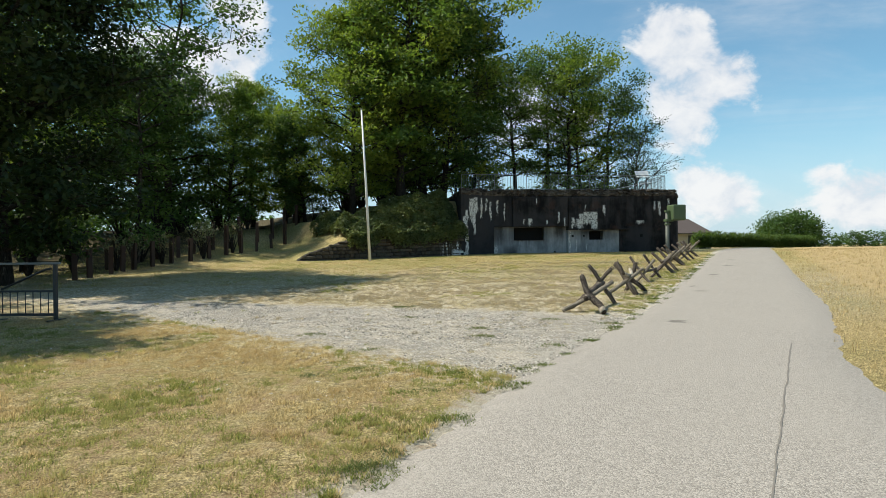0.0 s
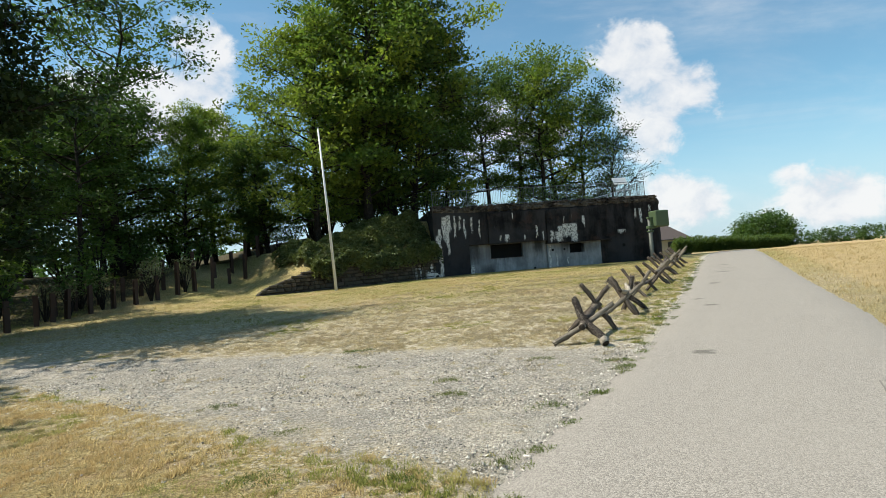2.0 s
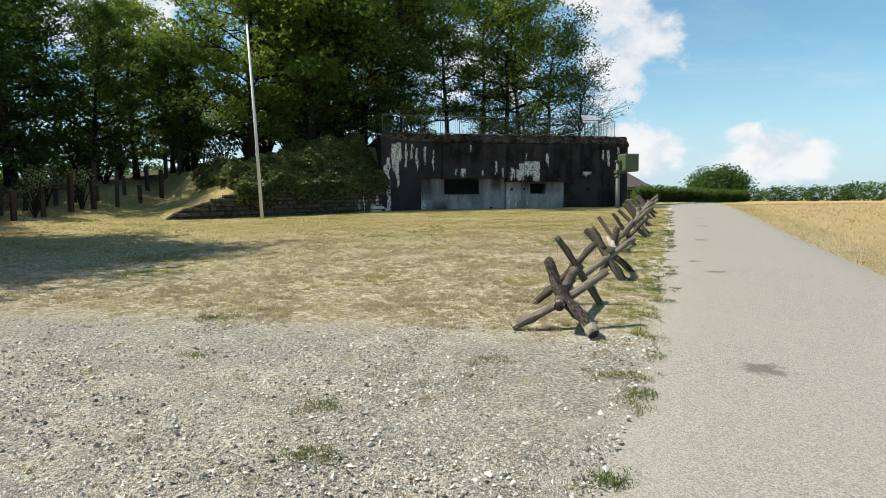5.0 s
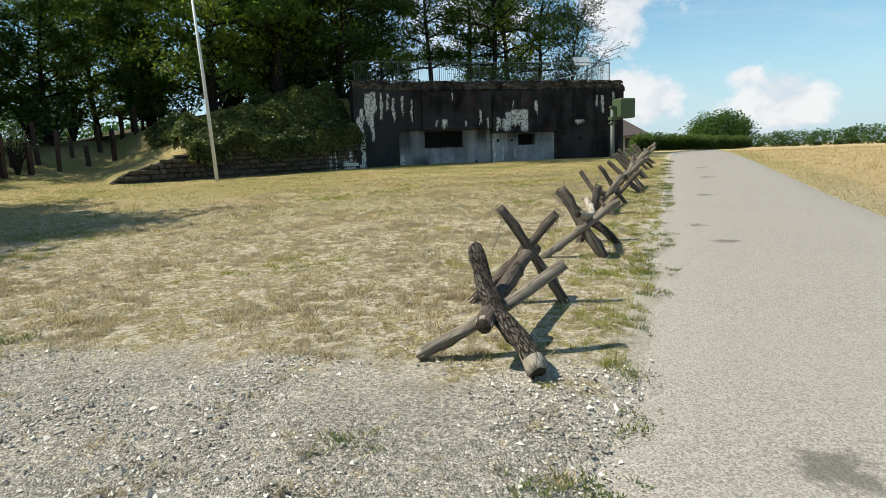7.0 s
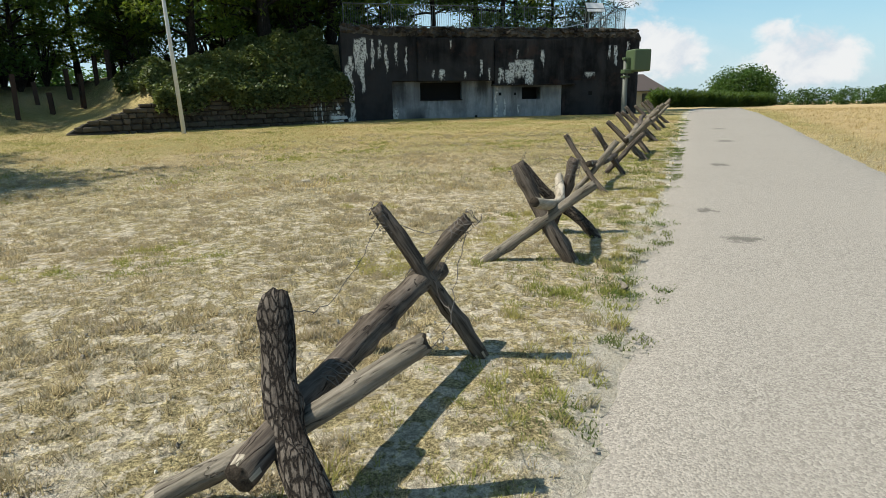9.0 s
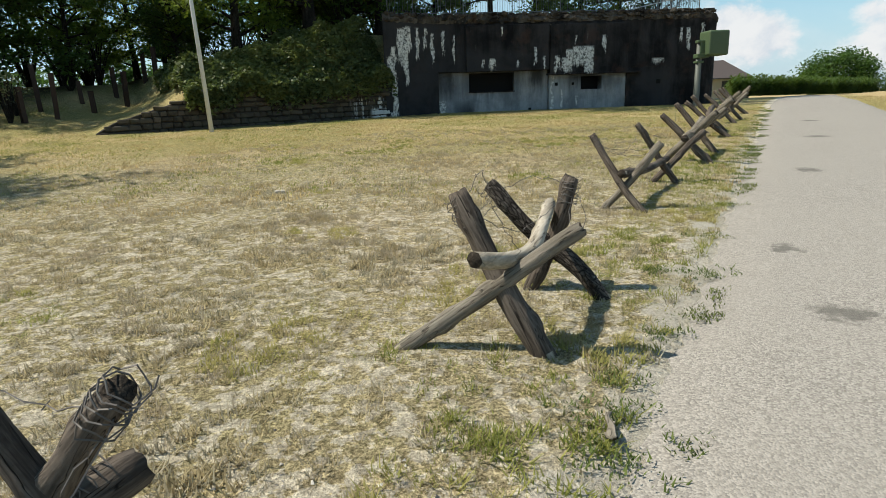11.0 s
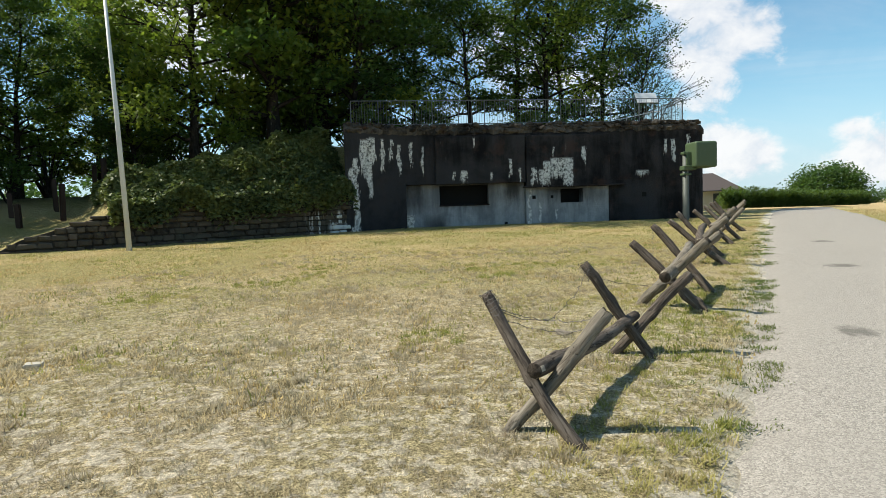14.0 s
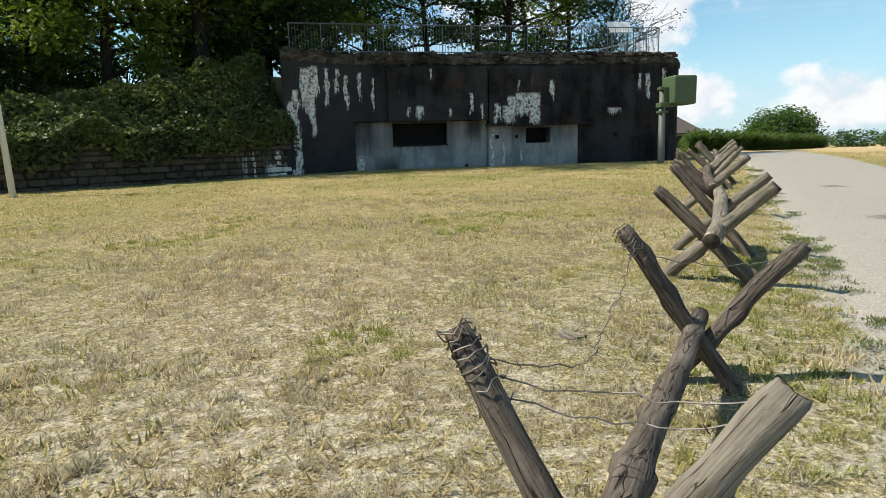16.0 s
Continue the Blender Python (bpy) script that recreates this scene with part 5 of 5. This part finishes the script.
def build_ivy_bank():
    """A thick coat of ivy over the bank between wall and bunker."""
    rng = np.random.default_rng(14)
    n = 60000
    s = rng.uniform(2.9, 11.5, n)
    depth = rng.uniform(0, 1, n) ** 1.5 * 5.0 + 0.0
    p = WALL_A + WALL_D * s[:, None] + np.array([-WALL_D[1], WALL_D[0]]) * depth[:, None]
    lift = np.array([noise.noise(Vector((q[0] * 0.9, q[1] * 0.9, 0))) * 0.8 + noise.noise(Vector((q[0] * 2.6, q[1] * 2.6, 4))) * 0.25 for q in p])
    z = land(p[:, 0], p[:, 1] + 0.45) + 0.12 + np.maximum(lift, -0.1) * 0.9 + rng.uniform(-0.25, 0.12, n)
    spill = depth < 0.45
    z = np.where(spill, z - rng.uniform(0, 1, n) ** 2 * 0.55, z)
    p = p - np.array([-WALL_D[1], WALL_D[0]]) * (spill * 0.38)[:, None]
    inside = ~((p[:, 0] > 1.0) & (p[:, 1] > 38.6))
    c = np.c_[p, z][inside]
    ivy = faces_mesh("ivy", leaf_quads(rng, c, 0.15, 0.25, 0.7), LEAF_IVY)
    tagged(new("ivy_bank", ivy), "dense ivy and brambles over the earth bank", "ivy", kind="stuff")


build_ivy_bank()

# ---- far things: maize, house, round tree, tree line ----
def build_far():
    rng = np.random.default_rng(17)
    quads = []
    n = 5200
    u, v = rng.uniform(0, 1, n), rng.uniform(0, 1, n) ** 1.6
    x = 25.0 + u * 31.0 + v * 12
    y = 60.0 + u * 30.0 + v * 30.0
    z0 = land(x, y)
    tall = rng.uniform(1.1, 1.8, n)
    for k in range(7):
        h = rng.uniform(0.1, 1.0, n) * tall
        g = rng.uniform(0, 6.28, n)
        base = np.c_[x, y, z0 + h]
        out = np.c_[np.cos(g), np.sin(g), np.full(n, 0.55)] * rng.uniform(0.35, 0.75, n)[:, None]
        side = np.c_[-np.sin(g), np.cos(g), np.zeros(n)] * 0.07
        quads.append(np.stack([base - side, base + out * 0.5 + (0, 0, 0.06) - side, base + out - (0, 0, 0.12), base + out * 0.5 + side + (0, 0, 0.06)], 1))
    tagged(new("maize_field", faces_mesh("maize", np.concatenate(quads), LEAF_CORN)), "green standing maize field behind the lane", "maize", kind="stuff")
    # low house
    house = thing("house", pose(33.2, 79.0, float(land(33.2, 79)) - 0.1, 0, 0, -26), "low cream plastered house with a dark tiled roof", "house")
    part("wall", box(-9, 0, 0, 1.6, 8, 2.35), PLASTER, house)
    bm = bmesh.new()
    vs = [bm.verts.new(c) for c in ((-9.4, -0.6, 2.25), (2.1, -0.6, 2.25), (2.1, 8.6, 2.25), (-9.4, 8.6, 2.25), (-9.4, 4, 4.3), (-1.2, 4, 4.3))]
    for f in ((0, 1, 5, 4), (1, 2, 5), (2, 3, 4, 5), (3, 0, 4), (3, 2, 1, 0)):
        bm.faces.new([vs[i] for i in f])
    bmesh.ops.recalc_face_normals(bm, faces=bm.faces)
    part("roof", bm, ROOF_TILE, house, "dark tiled hipped roof")
    for x in (-0.6, -3.2):
        win = part("window", box(x - 0.35, -0.04, 0.75, x + 0.35, 0.03, 1.95, 0.01), DARK_STEEL, house)
        part("frame", box(x - 0.42, -0.06, 0.68, x + 0.42, -0.041, 0.75, 0.004), WHITE_PAINT, win)
    part("door", box(0.35, -0.05, 0.0, 1.2, 0.03, 2.05, 0.01), DARK_STEEL, house, "dark door")
    part("gutter", box(-9.4, -0.72, 2.18, 2.1, -0.58, 2.28, 0.03), DARK_STEEL, house)
    ball = bush_meshes(61, 14.5, 9.4, 190, 17, 0.62, LEAF_DARK, 0.0)
    bush_thing("round_tree", ball, on_land(84.6, 146.8, -1.0), "broad round bushy tree beside the field", "tree")
    far = [bush_meshes(62, 14.0, 8.5, 60, 6.0, 1.15, LEAF_DARK, 0.0), bush_meshes(63, 11.0, 9.5, 56, 6.0, 1.15, LEAF_DARK, 0.0)]
    r = random.Random(9)
    for k in range(44):
        a = radians(30.5 + k * 1.35)
        dist = 235 + r.uniform(-25, 45)
        x, y = math.sin(a) * dist, math.cos(a) * dist
        bush_thing("far_tree", far[k % 2], on_land(x, y, -0.5, r.uniform(0, 360)) @ Matrix.Scale(r.uniform(0.5, 0.8), 4), "distant leafy tree of the hedge line", "tree", "distant hedge line")
    for k in range(26):
        a = radians(-66 + k * 3.6)
        dist = 120 + r.uniform(-12, 20)
        x, y = math.sin(a) * dist, math.cos(a) * dist
        if a > radians(12):
            continue
        bush_thing("far_tree", far[k % 2], on_land(x, y, -1.5, r.uniform(0, 360)) @ Matrix.Scale(r.uniform(0.8, 1.0), 4), "distant leafy tree behind the wood", "tree", "distant trees behind the wood")


build_far()

# ---- grass and gravel ----
def blades(rng, x, y, high, lean, per, wide, mat, name, label, spread=0.03, lift=0.0):
    n = len(x) * per
    px = np.repeat(x, per) + rng.normal(0, spread, n)
    py = np.repeat(y, per) + rng.normal(0, spread, n)
    pz = land(px, py) - 0.012 + lift
    g = rng.uniform(0, 6.28, n)
    tall = np.repeat(high, per) * rng.uniform(0.5, 1.3, n)
    out = rng.uniform(0.1, lean, n) * tall
    side = np.c_[-np.sin(g), np.cos(g), np.zeros(n)] * wide
    foot = np.c_[px, py, pz]
    tip = foot + np.c_[np.cos(g) * out, np.sin(g) * out, tall]
    me = faces_mesh(name, np.stack([foot - side, foot + side, tip], 1), mat)
    return tagged(new(name, me), label, "grass", kind="stuff")


def scatter(rng, n, x0, x1, y0, y1):
    return rng.uniform(x0, x1, n), rng.uniform(y0, y1, n)


def in_yard(x, y):
    return (y + 0.29 * x < 13.0) & (y + 0.78 * x > 7.7)


def patchy(x, y, scale, seed):
    return np.array([noise.noise(Vector((a * scale, b * scale, seed))) for a, b in zip(x, y)])


def build_grass():
    rng = np.random.default_rng(21)
    # close to the path: separate tufts on sandy soil; farther off fewer and wider ones
    x, y = scatter(rng, 62000, -9.0, 14.5, 10.0, 30.0)
    x2, y2 = scatter(rng, 9500, -8.5, 1.0, 1.5, 10.5)
    x, y = np.r_[x, x2], np.r_[y, y2]
    off = x - road_edge(y)
    near_lawn = y + 0.78 * x < 7.9
    keep = (off < -0.06 + 0.10 * patchy(x, y, 1.1, 6.0)) & (off > -12.0) & (~in_yard(x, y) | (rng.uniform(0, 1, len(x)) < 0.04))
    keep &= rng.uniform(0, 1, len(x)) < np.interp(y, [0, 17, 30], [1, 1, 0.35]) * np.interp(off, [-9, -5], [0.6, 1.0])
    keep &= patchy(x, y, 1.7, 3.0) * 0.25 + patchy(x, y, 5.5, 7.0) * 0.7 + rng.normal(0, 0.10, len(x)) > np.where(near_lawn, -0.5, -0.12)
    x, y, off, near_lawn = x[keep], y[keep], off[keep], near_lawn[keep]
    fresh = (patchy(x, y, 0.55, 9.0) > np.where(near_lawn, -0.02, 0.26)) | ((off > -1.1) & (patchy(x, y, 0.9, 2.0) > -0.25))
    fresh &= rng.uniform(0, 1, len(x)) < 0.75
    grey = ~fresh & ~near_lawn & (rng.uniform(0, 1, len(x)) < 0.5)
    dry = ~fresh & ~grey & ~near_lawn
    for pick, mat, name, label in ((dry, STRAW, "dry_grass", "short dry straw-coloured grass tufts on sandy soil"), (grey, OLIVE, "faded_grass", "faded olive grass tufts on sandy soil"),
                                   (fresh, FRESH, "green_grass", "short greener grass tufts along the lane edge"), (~fresh & near_lawn, GOLDEN, "golden_grass", "golden dry grass tufts of the near lawn")):
        a, b = x[pick], y[pick]
        high = rng.uniform(0.020, 0.058, len(a)) * np.where(near_lawn[pick], 0.95, 1.0)
        blades(rng, a, b, high, 1.6, 32, 0.0050, mat, name, label, 0.032)
    # single weeds in the yard and on the lane's edge
    spots = [(2.88, 10.27), (2.84, 10.05), (0.61, 9.69), (0.72, 9.6), (-0.95, 13.3), (-0.75, 13.35), (-0.63, 11.8), (2.02, 11.27), (2.83, 10.78), (2.24, 9.15), (1.73, 8.18), (-2.08, 9.93), (-0.94, 8.65), (-1.0, 7.42), (-1.46, 7.06), (0.21, 7.17), (5.05, 14.6), (4.95, 14.28), (7.89, 19.76), (7.95, 19.9), (7.3, 18.7), (9.89, 23.76), (9.0, 22.2), (8.62, 20.2), (8.72, 20.12), (3.96, 12.77), (7.85, 19.6), (8.3, 20.8), (8.5, 21.1), (9.3, 22.8), (0.68, 10.38), (-0.17, 6.36)]
    spots += [(float(road_edge(v)) + rng.normal(0.0, 0.12), v) for v in np.r_[rng.uniform(4, 13, 16), rng.uniform(13, 34, 40)]]
    px, py = [], []
    for a, b in spots:
        k = rng.integers(7, 16)
        px.append(a + rng.normal(0, 0.11, k))
        py.append(b + rng.normal(0, 0.06, k))
    px, py = np.concatenate(px), np.concatenate(py)
    blades(rng, px, py, rng.uniform(0.010, 0.028, len(px)), 1.8, 18, 0.0050, WEED, "weeds", "small green weeds in gravel and along the lane", 0.035, 0.02)
    # farther lawn, coarser
    x, y = scatter(rng, 50000, -20.0, 18.0, 19.0, 44.0)
    _, along, behind = bank(x, y)
    keep = (x - road_edge(y) < -0.05) & ~((behind > -0.15) & (along > -0.2)) & (x < 16)
    x, y = x[keep], y[keep]
    green = patchy(x, y, 0.35, 5.0) + rng.normal(0, 0.25, len(x)) > 0.0
    blades(rng, x[~green], y[~green], rng.uniform(0.025, 0.06, (~green).sum()), 1.0, 5, 0.010, GOLDEN, "lawn_grass", "mown dry lawn in front of the bunker", 0.06)
    blades(rng, x[green], y[green], rng.uniform(0.025, 0.06, green.sum()), 1.0, 5, 0.010, FRESH, "lawn_green", "greener patches of the mown lawn", 0.06)
    # stubble beyond the lane
    x, y = scatter(rng, 22000, 4.0, 34.0, 4.0, 46.0)
    off = x - road_edge(y) - ROAD_WIDE
    keep = (off > -0.02) & (off < 12)
    x, y = x[keep], y[keep]
    blades(rng, x, y, rng.uniform(0.05, 0.13, len(x)), 0.8, 5, 0.006, GOLDEN, "stubble", "dry stubble field beyond the lane", 0.05)


def build_gravel():
    mat, tree = shade_tree("gravel_stone")
    n = Nodes(tree)
    colour = n.mix(piece_random(n), (0.10, 0.092, 0.08), (0.74, 0.69, 0.60))
    n.end(n.surface(colour, 0.9, n.bump(n.noise(position(n), 60.0, 3), 0.4, 0.01), specular=0.15))
    rng = np.random.default_rng(23)
    x, y = scatter(rng, 72000, -7.0, 4.4, 6.0, 14.5)
    near = rng.uniform(0, 1, len(x)) < 0.05
    keep = (in_yard(x, y) | near) & (x - road_edge(y) < 0.10) & (patchy(x, y, 0.7, 11.0) + rng.normal(0, 0.3, len(x)) > -0.30)
    x, y = x[keep], y[keep]
    size = np.abs(rng.normal(0.003, 0.005, len(x))) + 0.004
    z = land(x, y) + size * 0.25
    dirs = np.array([(1, 0, 0), (0, 1, 0), (-1, 0, 0), (0, -1, 0), (0, 0, 0.7), (0, 0, -0.7)], float)
    tri = np.array([(0, 1, 4), (1, 2, 4), (2, 3, 4), (3, 0, 4), (1, 0, 5), (2, 1, 5), (3, 2, 5), (0, 3, 5)])
    jit = dirs[None] * rng.uniform(0.6, 1.4, (len(x), 6, 1)) + rng.normal(0, 0.22, (len(x), 6, 3))
    g = rng.uniform(0, 6.28, len(x))
    rot = np.stack([np.stack([np.cos(g), -np.sin(g)], -1), np.stack([np.sin(g), np.cos(g)], -1)], -2)
    jit[..., :2] = np.einsum("nij,nkj->nki", rot, jit[..., :2])
    verts = (jit * size[:, None, None] + np.stack([x, y, z], -1)[:, None]).reshape(-1, 3)
    faces = (tri[None] + 6 * np.arange(len(x))[:, None, None]).reshape(-1, 3)
    tagged(new("gravel", mesh_of("gravel", verts.tolist(), faces.tolist(), [mat])), "loose pale grey gravel and pebbles of the yard", "gravel", kind="stuff")


build_grass()
build_gravel()
